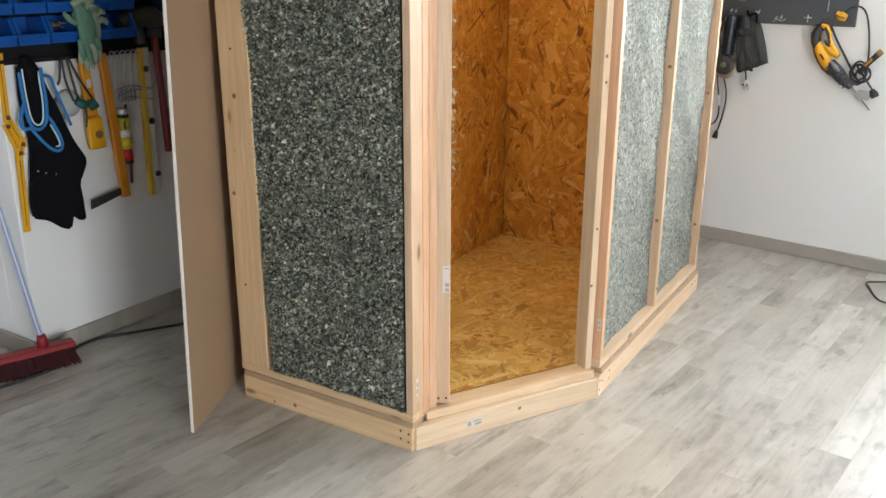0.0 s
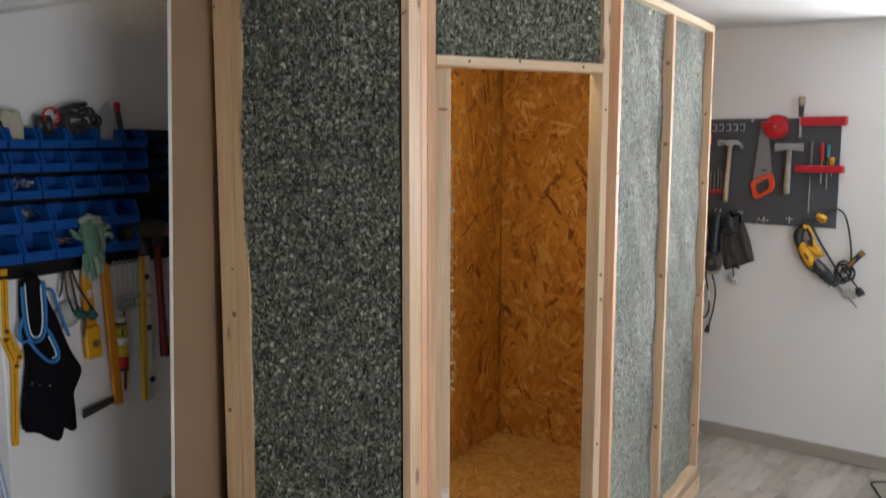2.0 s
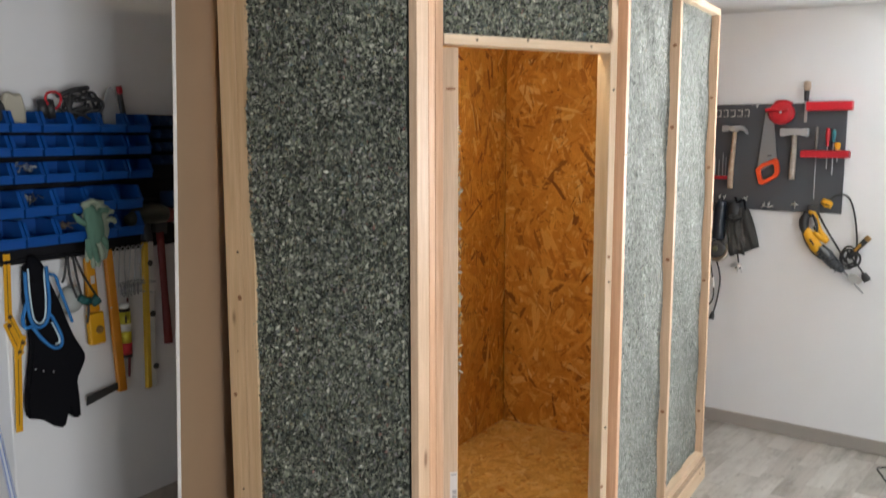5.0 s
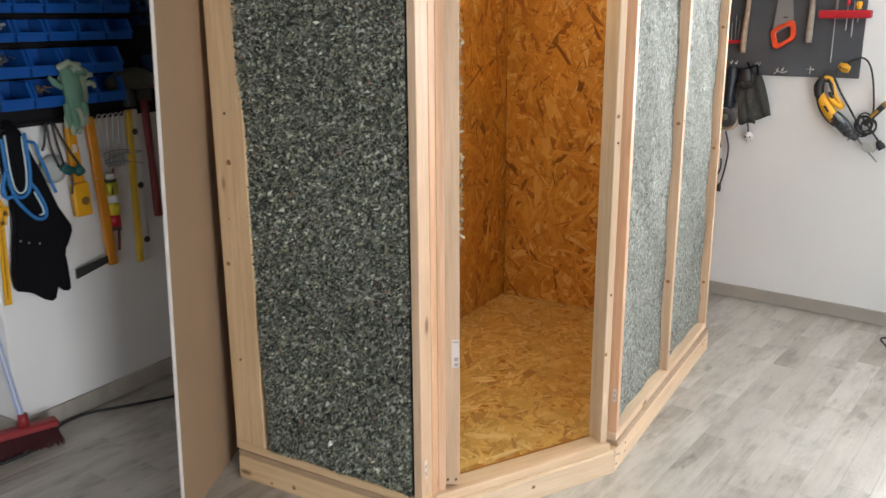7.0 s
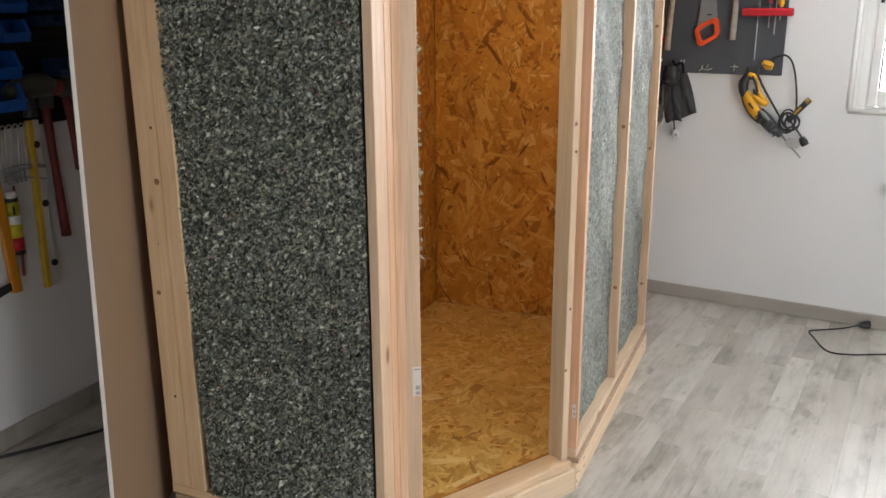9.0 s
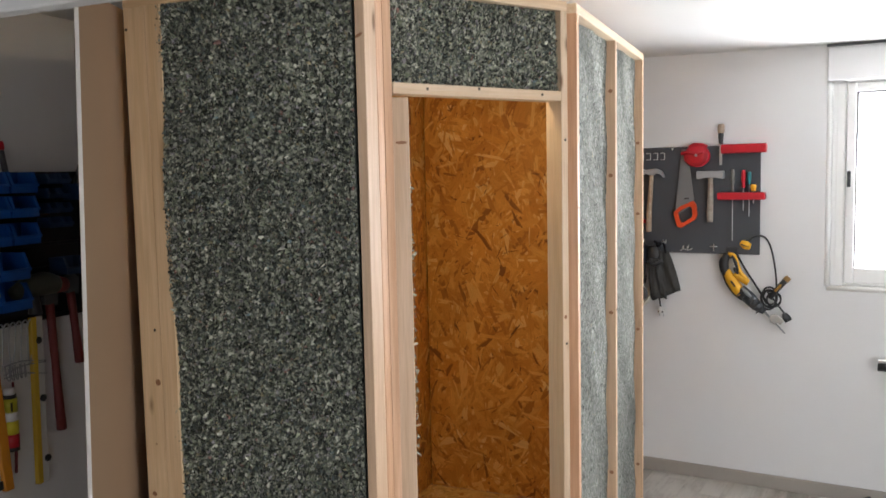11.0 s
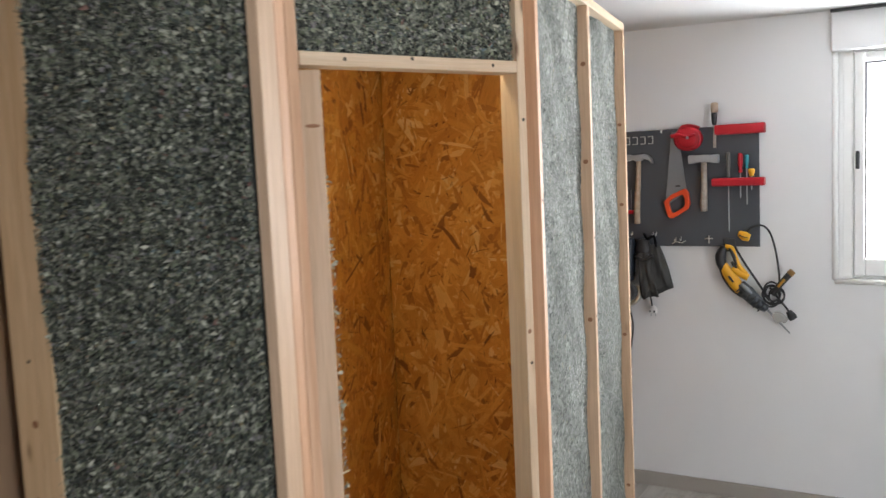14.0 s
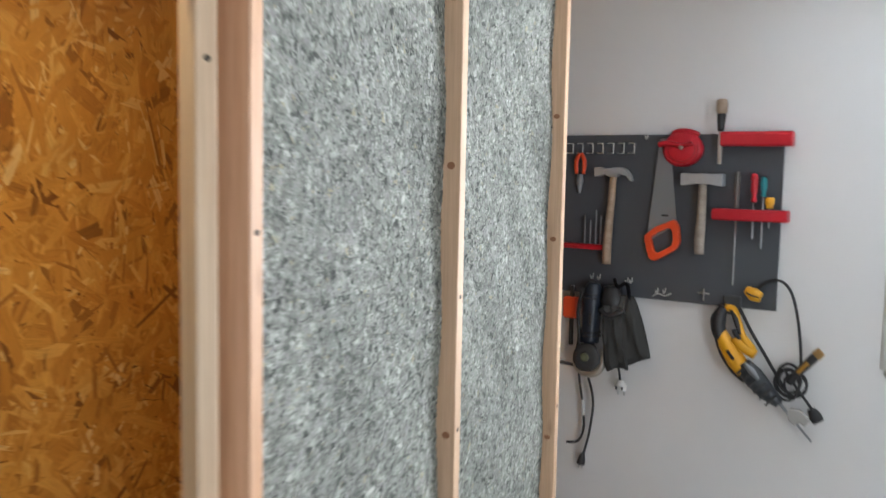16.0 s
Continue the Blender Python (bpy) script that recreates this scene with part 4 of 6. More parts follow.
def screwdriver(x, ztop, zmid, ztip, mat, label, radius=0.011, shaft=0.0032, out=0.045, tip_mat=None):
    s = thing("screwdriver", (x, NORTH - PF - out, ztip), label, "screwdriver", "screwdrivers on the pegboard")
    h = ztop - zmid
    part("handle", lathe_bm([(radius * 0.55, 0), (radius * 0.9, h * 0.06), (radius * 0.62, h * 0.2), (radius, h * 0.45), (radius, h * 0.85), (radius * 0.75, h * 0.98), (radius * 0.3, h)], 10), mat, s, "", npose(x, zmid, PF + out), True)
    part("shaft", lathe_bm([(shaft * 0.5, 0), (shaft, 0.008), (shaft, zmid - ztip + 0.004)], 8), tip_mat or STEEL, s, "", npose(x, ztip, PF + out), True)


screwdriver(-0.569, 1.60, 1.486, 1.246, plastic("smoky_plastic", (0.13, 0.12, 0.11), 0.3), "long screwdriver with a smoky brown handle", 0.009, 0.0026, 0.028)
screwdriver(-0.518, 1.594, 1.507, 1.394, RED, "screwdriver with a red handle in the rail", 0.011, 0.003, 0.028)
screwdriver(-0.491, 1.585, 1.525, 1.366, TEAL, "screwdriver with a teal handle in the rail", 0.010, 0.0028, 0.028)
screwdriver(-0.471, 1.524, 1.49, 1.43, YELLOW, "stubby screwdriver with a yellow handle", 0.014, 0.003, 0.028)

# chisel standing over the upper rail
chisel = thing("wood_chisel", (-0.625, NORTH - 0.05, 1.624), "wood chisel with a wooden cap and black handle", "chisel")
part("cap", lathe_bm([(0.013, 0), (0.0165, 0.006), (0.0175, 0.03), (0.015, 0.043), (0.008, 0.046)], 14), ASH, chisel, "turned wooden cap", npose(-0.625, 1.776, 0.055), True)
part("handle", lathe_bm([(0.009, 0), (0.011, 0.01), (0.0135, 0.045), (0.0125, 0.054)], 14), BLACK, chisel, "", npose(-0.626, 1.723, 0.055), True)
part("blade", box_bm(0.013, 0.004, 0.105, 0.001), STEEL, chisel, "", npose(-0.626, 1.674, 0.055))

# claw hammer
hammer = thing("claw_hammer", (-0.98, NORTH - PF, 1.283), "claw hammer with a wooden handle and steel head", "hammer")
part("handle", tube_bm([(0.012, 0, 0.31), (0.006, 0, 0.2), (-0.002, 0, 0.08), (-0.003, 0, 0.0)], [0.011, 0.0125, 0.015, 0.0145], 12, 5), ASH, hammer, "pale wooden handle", npose(-0.985, 1.284, 0.05), True)
part("head", prism_bm([(-0.064, -0.014), (-0.066, 0.016), (-0.046, 0.019), (-0.03, 0.013), (0.0, 0.017), (0.025, 0.019), (0.045, 0.012), (0.060, -0.004), (0.068, -0.026), (0.062, -0.027), (0.047, -0.010), (0.022, -0.004), (0.012, -0.014), (-0.012, -0.014), (-0.03, -0.005), (-0.046, -0.012)], 0.026, 0.002), HEAD_STEEL, hammer, "", npose(-0.973, 1.590, 0.05))

# club hammer
mallet = thing("club_hammer", (-0.677, NORTH - PF, 1.337), "club hammer with a worn grey handle and steel head", "hammer")
part("handle", tube_bm([(0, 0, 0.24), (0.001, 0, 0.14), (-0.002, 0, 0.05), (-0.002, 0, 0.0)], [0.012, 0.0135, 0.016, 0.015], 12, 5), pine("grey_handle", (0.42, 0.38, 0.34), (0.30, 0.27, 0.24), False), mallet, "worn grey wooden handle", npose(-0.676, 1.338, 0.05), True)
part("head", prism_bm([(-0.066, -0.018), (-0.066, 0.018), (-0.058, 0.0205), (-0.03, 0.018), (0, 0.020), (0.03, 0.018), (0.058, 0.0205), (0.066, 0.018), (0.066, -0.018), (0.058, -0.0205), (0.025, -0.014), (-0.025, -0.014), (-0.058, -0.0205)], 0.038, 0.002), HEAD_STEEL, mallet, "", npose(-0.676, 1.573, 0.05))

# hand saw
saw = thing("hand_saw", (-0.80, NORTH - PF, 1.307), "hand saw with a bright orange handle", "saw")
part("blade", prism_bm([(-0.823, 1.702), (-0.792, 1.704), (-0.757, 1.43), (-0.80, 1.40), (-0.857, 1.362)], 0.0015), DULL, saw, "tapered steel blade", pose(0, NORTH - PF - 0.015, 0))
part("maker_mark", box_bm(0.022, 0.0006, 0.006, 0), BLACK, saw, "", npose(-0.797, 1.455, PF + 0.0162))
HANDLE_O = [(-0.862, 1.385), (-0.826, 1.416), (-0.762, 1.444), (-0.748, 1.425), (-0.741, 1.372), (-0.752, 1.348), (-0.822, 1.306), (-0.842, 1.312), (-0.852, 1.345)]


def loop_handle(outer, shrink, depth):
    """A closed-loop handle: the outline with its middle cut out."""
    cx, cz = sum(p[0] for p in outer) / len(outer), sum(p[1] for p in outer) / len(outer)
    inner = [(cx + (x - cx) * shrink, cz + (z - cz) * shrink) for x, z in outer]
    bm = bmesh.new()
    rows = [[bm.verts.new((x, y, z)) for x, z in line] for y in (-depth / 2, depth / 2) for line in (outer, inner)]
    n = len(outer)
    for k in range(n):
        j = (k + 1) % n
        bm.faces.new((rows[0][k], rows[0][j], rows[1][j], rows[1][k]))
        bm.faces.new((rows[2][k], rows[3][k], rows[3][j], rows[2][j]))
        bm.faces.new((rows[0][k], rows[2][k], rows[2][j], rows[0][j]))
        bm.faces.new((rows[1][k], rows[1][j], rows[3][j], rows[3][k]))
    bmesh.ops.recalc_face_normals(bm, faces=bm.faces)
    bmesh.ops.bevel(bm, geom=bm.edges[:], offset=0.003, segments=2, affect="EDGES")
    return bm


part("handle", loop_handle(HANDLE_O, 0.62, 0.022), ORANGE, saw, "orange plastic loop handle", pose(0, NORTH - PF - 0.018, 0))

# chalk line reel
reel = thing("chalk_line_reel", (-0.748, NORTH - PF, 1.63), "round red plastic chalk line reel", "line reel")
part("body", lathe_bm([(0.02, -0.018), (0.052, -0.016), (0.060, -0.008), (0.060, 0.008), (0.052, 0.016), (0.02, 0.018)], 28), RED, reel, "", npose(-0.745, 1.668, PF + 0.022) @ pose(0, 0, 0, 90, 0, 0) @ Matrix.Diagonal((1.08, 0.93, 1, 1)), True)
# darker red arcs paint the shading of the reel's folds
for r in (0.040, 0.049):
    part("groove", tube_bm([(1.08 * r * math.cos(a), 0, 0.93 * r * math.sin(a)) for a in (math.radians(d) for d in range(-200, 21, 22))], 0.0022, 6, 3), plastic("shaded_red", (0.30, 0.008, 0.012), 0.5), reel, "", npose(-0.745, 1.666, PF + 0.0385), True)
part("crank", tube_bm([(-0.072, -0.022, 0.008), (-0.04, -0.026, 0.013), (0.0, -0.026, 0.005), (0.035, -0.026, 0.012)], [0.010, 0.008, 0.007, 0.006], 10, 5), RED, reel, "red crank handle", npose(-0.745, 1.674, PF + 0.018), True)
part("top_loop", tube_bm([(-0.04, 0, 0.04), (-0.02, -0.006, 0.056), (0.02, -0.006, 0.056), (0.05, 0, 0.045)], 0.008, 8, 5), RED, reel, "", npose(-0.745, 1.668, PF + 0.02), True)
part("pivot", lathe_bm([(0.007, 0), (0.007, 0.005), (0.003, 0.006)], 10), STEEL, reel, "", npose(-0.742, 1.672, PF + 0.05) @ pose(0, 0, 0, 90, 0, 0))

# drill bits in the narrow rail, pliers and a clamp half hidden by the booth
for k, (x, z1) in enumerate(((-1.035, 1.46), (-1.018, 1.44), (-1.055, 1.425), (-1.075, 1.44))):
    bit = tagged(part("drill_bit", lathe_bm([(0.0022, 0), (0.0028, 0.01), (0.0026, z1 - 1.338), (0.001, z1 - 1.333)], 7), DULL, None, "", npose(x, 1.338, PF + 0.016)), "thin grey steel drill bit in the red rail", "drill bit", "drill bits in the rail")
pliers = thing("pliers", (-1.10, NORTH - PF, 1.55), "pliers with orange grips hung on the pegboard", "pliers")
part("grip", tube_bm([(0, 0, 0.07), (0.012, 0, 0.04), (0.010, 0, 0.0)], [0.007, 0.008, 0.006], 8, 5), ORANGE, pliers, "", npose(-1.098, 1.585, PF + 0.014), True)
part("grip", tube_bm([(0, 0, 0.07), (-0.012, 0, 0.04), (-0.010, 0, 0.0)], [0.007, 0.008, 0.006], 8, 5), ORANGE, pliers, "", npose(-1.104, 1.585, PF + 0.014), True)
part("jaw", blob_bm([(0, 0, 0.035), (0, 0, 0.01), (0, 0, -0.03)], [0.010, 0.013, 0.005], 0.6), DULL, pliers, "", npose(-1.101, 1.548, PF + 0.014), True)
clamp = thing("hand_clamp", (-1.11, NORTH - 0.03, 1.0), "red hand clamp hung below the pegboard", "clamp")
part("grip", span_bm((-1.145, NORTH - 0.055, 1.085), (-1.088, NORTH - 0.02, 1.16), 0.008), ORANGE, clamp, "orange-red grip")
part("bar", span_bm((-1.122, NORTH - 0.042, 0.99), (-1.108, NORTH - 0.032, 1.20), 0.002), DARK, clamp)

# angle grinder
grinder = thing("angle_grinder", (-1.035, NORTH - 0.06, 0.91), "dark angle grinder with its cord, hung by a hook", "angle grinder")
NAVY = plastic("navy_plastic", (0.018, 0.026, 0.042), 0.35)
part("body", blob_bm([(0.008, 0, 0.272), (0.004, 0, 0.25), (0.0, 0, 0.2), (-0.003, 0, 0.13), (-0.006, 0, 0.07)], [0.020, 0.031, 0.034, 0.031, 0.033], 1.0, 14), NAVY, grinder, "navy-black motor housing", npose(-1.030, 0.945, 0.06), True)
for z, r in ((0.235, 0.0345), (0.222, 0.035), (0.105, 0.0335), (0.092, 0.0340)):
    part("housing_rib", lathe_bm([(r, -0.0025), (r + 0.0012, 0), (r, 0.0025)], 18), BLACK, grinder, "", npose(-1.0315, 0.945 + z, 0.06), True)
part("switch", box_bm(0.012, 0.008, 0.04, 0.003), DARK, grinder, "", npose(-1.022, 1.10, 0.09))
part("gear_head", blob_bm([(-0.010, 0, 0.035), (0.0, 0, 0.005), (0.018, 0, -0.020)], [0.030, 0.037, 0.024], 0.9), BLACK, grinder, "", npose(-1.040, 0.972, 0.062), True)
part("guard", tube_bm([(0.056 * math.cos(a), 0, 0.056 * math.sin(a)) for a in (math.radians(d) for d in (-165, -130, -95, -60, -25, 10, 35))], [0.004, 0.009, 0.013, 0.014, 0.013, 0.009, 0.004], 8, 4), metal("pale_guard", (0.72, 0.71, 0.66), 0.4), grinder, "pale metal wheel guard", npose(-1.030, 0.964, 0.082), True)
part("disc", lathe_bm([(0.050, 0.0), (0.050, 0.003), (0.026, 0.005), (0.006, 0.005)], 28), DARK, grinder, "dark cutting disc", npose(-1.031, 0.962, 0.088) @ pose(0, 0, 0, 90, 0, 0), True)
part("flange_nut", lathe_bm([(0.015, 0.0), (0.015, 0.006), (0.009, 0.009)], 12), plastic("olive_plastic", (0.14, 0.15, 0.09), 0.5), grinder, "", npose(-1.035, 0.966, 0.094) @ pose(0, 0, 0, 90, 0, 0))
part("loose_strap", tube_bm([(-1.052, NORTH - 0.09, 1.20), (-1.07, NORTH - 0.085, 1.12), (-1.06, NORTH - 0.09, 1.04), (-1.072, NORTH - 0.08, 0.98)], 0.006, 6, 5), BLACK, grinder, "", None, True)
part("side_handle", tube_bm([(-0.02, 0, 0.0), (-0.09, 0.0, 0.004), (-0.13, 0, 0.005)], [0.006, 0.006, 0.006], 8, 4), DARK, grinder, "", npose(-1.045, 0.928, 0.07), True)
part("cord", tube_bm([(-1.052, NORTH - 0.05, 0.925), (-1.028, NORTH - 0.03, 0.81), (-1.036, NORTH - 0.03, 0.70), (-1.058, NORTH - 0.03, 0.60)], 0.0045, 8, 8), RUBBER, grinder, "black power cord", None, True)
part("plug", blob_bm([(0.004, 0, 0.04), (0, 0, 0.02), (-0.004, 0, 0.0)], [0.006, 0.013, 0.015], 0.9, 10), RUBBER, grinder, "", npose(-1.062, 0.572, 0.03), True)
for dx in (-0.007, 0.006):
    part("plug_pin", lathe_bm([(0.0022, 0), (0.0022, 0.016)], 6), STEEL, grinder, "", npose(-1.066 + dx, 0.556, 0.03))
spare = thing("extension_lead", (-1.09, NORTH - 0.03, 0.64), "thin black lead with a pale joint, hanging down", "cable")
part("cord", tube_bm([(-1.085, NORTH - 0.03, 0.96), (-1.083, NORTH - 0.028, 0.88), (-1.068, NORTH - 0.026, 0.79), (-1.061, NORTH - 0.026, 0.70), (-1.082, NORTH - 0.026, 0.65), (-1.125, NORTH - 0.026, 0.638)], 0.0045, 8, 8), RUBBER, spare, "", None, True)
part("joint_tape", tube_bm([(-1.0685, NORTH - 0.026, 0.80), (-1.065, NORTH - 0.026, 0.77), (-1.063, NORTH - 0.026, 0.745)], 0.006, 8, 4), WHITE_PL, spare, "pale tape joint", None, True)

# sander with its cloth dust bag
sander = thing("power_sander", (-0.9, NORTH - 0.06, 0.92), "dark power sander with a limp grey cloth dust bag", "sander")


def draped_bag(top, bottom, depth, folds, seed, nu=44, nv=26):
    """A limp cloth bag: closed round, gathered at the top (x0, x1, z), wide and uneven at the bottom (x0, x1, z0, z1), in hanging folds."""
    bm = bmesh.new()
    rows = []
    for j in range(nv + 1):
        v = j / nv
        e = v ** 0.75
        row = []
        for i in range(nu):
            a = math.tau * i / nu
            u = 0.5 + 0.5 * math.cos(a)
            x0, x1 = top[0] + (bottom[0] - top[0]) * e, top[1] + (bottom[1] - top[1]) * e
            zb = bottom[2] + (bottom[3] - bottom[2]) * u + 0.008 * math.sin(u * 9 + seed)
            z = top[2] + (zb - top[2]) * v
            swell = depth * (0.35 + 0.65 * math.sin(min(1.0, v * 1.25) * math.pi * 0.62))
            ripple = (0.25 + 0.75 * v) * 0.0075 * (math.sin(folds * u * math.tau + seed + 1.3 * math.sin(v * 5)) + 0.5 * math.sin(folds * 2.3 * u * math.tau - 2 * v + seed))
            crease = 0.0028 * math.sin(17 * v + 6 * u + seed) * math.sin(9 * u)
            close = 1.0 if v < 0.94 else 0.55
            row.append(bm.verts.new((x0 + (x1 - x0) * u, -(swell * math.sin(a) * close) + (ripple + crease) * (1 if math.sin(a) > 0 else 0.3), z)))
        rows.append(row)
    for p, q in zip(rows, rows[1:]):
        for i in range(nu):
            bm.faces.new((p[i], p[(i + 1) % nu], q[(i + 1) % nu], q[i]))
    bm.faces.new(rows[0]), bm.faces.new(list(reversed(rows[-1])))
    bmesh.ops.recalc_face_normals(bm, faces=bm.faces)
    return bm


part("body", blob_bm([(-0.962, (NORTH - 0.06) / 0.8, 1.212), (-0.958, (NORTH - 0.06) / 0.8, 1.165), (-0.948, (NORTH - 0.062) / 0.8, 1.11)], [0.028, 0.040, 0.030], 0.8), BLACK, sander, "", None, True)
part("dust_bag", draped_bag((-0.945, -0.885, 1.185), (-0.930, -0.818, 0.952, 0.985), 0.034, 2.2, 0.4), FABRIC, sander, "dark grey crumpled cloth", npose(0, 0, 0.060), True)
part("bag_fold", draped_bag((-0.982, -0.925, 1.15), (-0.972, -0.880, 0.935, 0.952), 0.026, 1.6, 2.2), FABRIC, sander, "dark grey crumpled cloth", npose(0, 0, 0.088), True)
part("hang_strap", tube_bm([(-0.955, NORTH - 0.055, 1.235), (-0.93, NORTH - 0.085, 1.215), (-0.905, NORTH - 0.07, 1.225), (-0.892, NORTH - 0.07, 1.16)], 0.006, 6, 5), BLACK_CLOTH, sander, "", None, True)
part("bag_collar", tube_bm([(-0.985, NORTH - 0.095, 1.135), (-0.945, NORTH - 0.112, 1.118), (-0.90, NORTH - 0.10, 1.140)], 0.009, 8, 5), BLACK, sander, "", None, True)
part("cord", tube_bm([(-0.935, NORTH - 0.05, 0.95), (-0.932, NORTH - 0.04, 0.92), (-0.929, NORTH - 0.035, 0.885)], 0.004, 8, 4), RUBBER, sander, "", None, True)
part("plug", blob_bm([(0, 0, 0.03), (0.001, 0, 0.015), (0.002, 0, -0.004)], [0.010, 0.020, 0.018], 0.8, 10), WHITE_PL, sander, "white plug", npose(-0.927, 0.862, 0.035), True)
for dx in (-0.010, 0.011):
    part("plug_pin", lathe_bm([(0.0024, 0), (0.0024, 0.018)], 6), STEEL, sander, "", npose(-0.925 + dx, 0.842, 0.035))
    part("plug_slot", box_bm(0.007, 0.004, 0.010, 0.001), DARK, sander, "", npose(-0.926 + dx, 0.868, 0.052))

# reciprocating saw
recip = thing("reciprocating_saw", (-0.5, NORTH - 0.06, 0.88), "yellow and black reciprocating saw hung under the pegboard", "power saw")


def rpart(name, path, rad, mat, flat=1.0, out=0.055, label=""):
    yy = (NORTH - out) / flat
    return part(name, blob_bm([(x, yy, z) for x, z in path], rad, flat, 12), mat, recip, label, None, True)


GEAR_GREY = plastic("slate_plastic", (0.042, 0.048, 0.056), 0.33)
rpart("rear_cap", [(-0.590, 1.165), (-0.606, 1.125), (-0.602, 1.085), (-0.588, 1.055)], [0.015, 0.024, 0.022, 0.014], BLACK)
rpart("motor_housing", [(-0.596, 1.085), (-0.575, 1.045), (-0.545, 1.00), (-0.520, 0.970)], [0.018, 0.027, 0.030, 0.026], YELLOW, 0.9, 0.055, "yellow motor housing")
rpart("under_shell", [(-0.612, 1.075), (-0.588, 1.02), (-0.552, 0.972), (-0.515, 0.942)], [0.005, 0.009, 0.010, 0.008], BLACK, 1.0, 0.06, "black lower shell")
rpart("gear_case", [(-0.528, 0.992), (-0.492, 0.958), (-0.452, 0.918), (-0.412, 0.885)], [0.028, 0.033, 0.028, 0.014], GEAR_GREY, 0.85, 0.055, "ribbed black gear case")
for k in range(6):
    u = k / 5
    cx, cz = -0.518 + 0.088 * u, 0.984 - 0.084 * u
    rpart("case_rib", [(cx - 0.017, cz - 0.019), (cx + 0.002, cz + 0.002), (cx + 0.018, cz + 0.019)], [0.003, 0.0045, 0.003], DARK, 1.0, 0.082)
rpart("case_plate", [(-0.515, 1.003), (-0.490, 0.980), (-0.470, 0.958)], [0.006, 0.011, 0.006], DULL, 0.6, 0.085, "worn metal plate")
rpart("rear_grip", [(-0.586, 1.165), (-0.560, 1.158), (-0.545, 1.125), (-0.528, 1.078), (-0.498, 1.040)], [0.011, 0.012, 0.0095, 0.011, 0.014], YELLOW, 1.0, 0.055, "yellow loop grip")
rpart("grip_pad", [(-0.566, 1.160), (-0.551, 1.130), (-0.536, 1.085)], [0.006, 0.009, 0.006], BLACK, 1.0, 0.062)
rpart("grip_bridge", [(-0.556, 1.070), (-0.522, 1.045), (-0.488, 1.028)], [0.012, 0.015, 0.016], YELLOW, 0.9, 0.06)
rpart("trigger", [(-0.556, 1.10), (-0.548, 1.085), (-0.534, 1.072)], [0.006, 0.008, 0.005], BLACK, 1.0, 0.066)
rpart("strap", [(-0.553, 1.17), (-0.515, 1.10), (-0.470, 1.03), (-0.435, 0.975), (-0.405, 0.93)], [0.005] * 5, RUBBER, 1.0, 0.03)
part("maker_plate", box_bm(0.034, 0.002, 0.009, 0), BLACK, recip, "", npose(-0.557, 1.022, 0.0835, 52))
part("hang_plate", span_bm((-0.60, NORTH - 0.035, 1.14), (-0.545, NORTH - 0.024, 1.20), 0.004), DARK, recip)
part("saw_blade", prism_bm([(-0.425, 0.892), (-0.413, 0.896), (-0.315, 0.787), (-0.32, 0.784)], 0.0012), DULL, recip, "thin steel blade", pose(0, NORTH - 0.05, 0))
part("blade_shoe", prism_bm([(-0.392, 0.862), (-0.380, 0.876), (-0.352, 0.874), (-0.322, 0.846), (-0.340, 0.826), (-0.352, 0.836), (-0.366, 0.824), (-0.386, 0.838)], 0.014, 0.003), plastic("pale_clear_shoe", (0.42, 0.41, 0.39), 0.25), recip, "pale metal shoe", pose(0, NORTH - 0.045, 0))
part("plug_adapter", blob_bm([(-0.528, (NORTH - 0.05) / 0.8, 1.226), (-0.505, (NORTH - 0.05) / 0.8, 1.212), (-0.482, (NORTH - 0.05) / 0.8, 1.204)], [0.012, 0.022, 0.016], 0.8, 10), YELLOW, recip, "yellow cord holder", None, True)
part("holder_groove", tube_bm([(-0.523, NORTH - 0.068, 1.218), (-0.505, NORTH - 0.069, 1.210), (-0.486, NORTH - 0.067, 1.206)], 0.0025, 6, 4), BLACK, recip)
part("cord", tube_bm([(-0.50, NORTH - 0.04, 1.225), (-0.472, NORTH - 0.035, 1.25), (-0.432, NORTH - 0.03, 1.257), (-0.40, NORTH - 0.03, 1.225), (-0.378, NORTH - 0.03, 1.15), (-0.364, NORTH - 0.03, 1.05), (-0.36, NORTH - 0.04, 0.98)], 0.0045, 8, 8), RUBBER, recip, "black power cord", None, True)
rng = random.Random(8)
for k in range(5):
    r1, r2 = rng.uniform(0.030, 0.056), rng.uniform(0.030, 0.052)
    cx, cz = -0.385 + rng.uniform(-0.012, 0.012), 0.952 + rng.uniform(-0.01, 0.01)
    ring = [(cx + r1 * math.cos(a), NORTH - 0.03 - 0.006 * k, cz + r2 * math.sin(a)) for a in (j * math.tau / 8 + k for j in range(9))]
    part("cord_loop", tube_bm(ring, 0.0042, 7, 5), RUBBER, recip, "", None, True)
part("cord_tail", tube_bm([(-0.40, NORTH - 0.05, 0.985), (-0.365, NORTH - 0.05, 0.94), (-0.335, NORTH - 0.045, 0.90), (-0.318, NORTH - 0.04, 0.875)], 0.0045, 8, 6), RUBBER, recip, "", None, True)
part("plug", blob_bm([(-0.324, (NORTH - 0.04) / 0.9, 0.882), (-0.312, (NORTH - 0.04) / 0.9, 0.862), (-0.302, (NORTH - 0.04) / 0.9, 0.846)], [0.012, 0.019, 0.017], 0.9, 14), RUBBER, recip, "black plug", None, True)
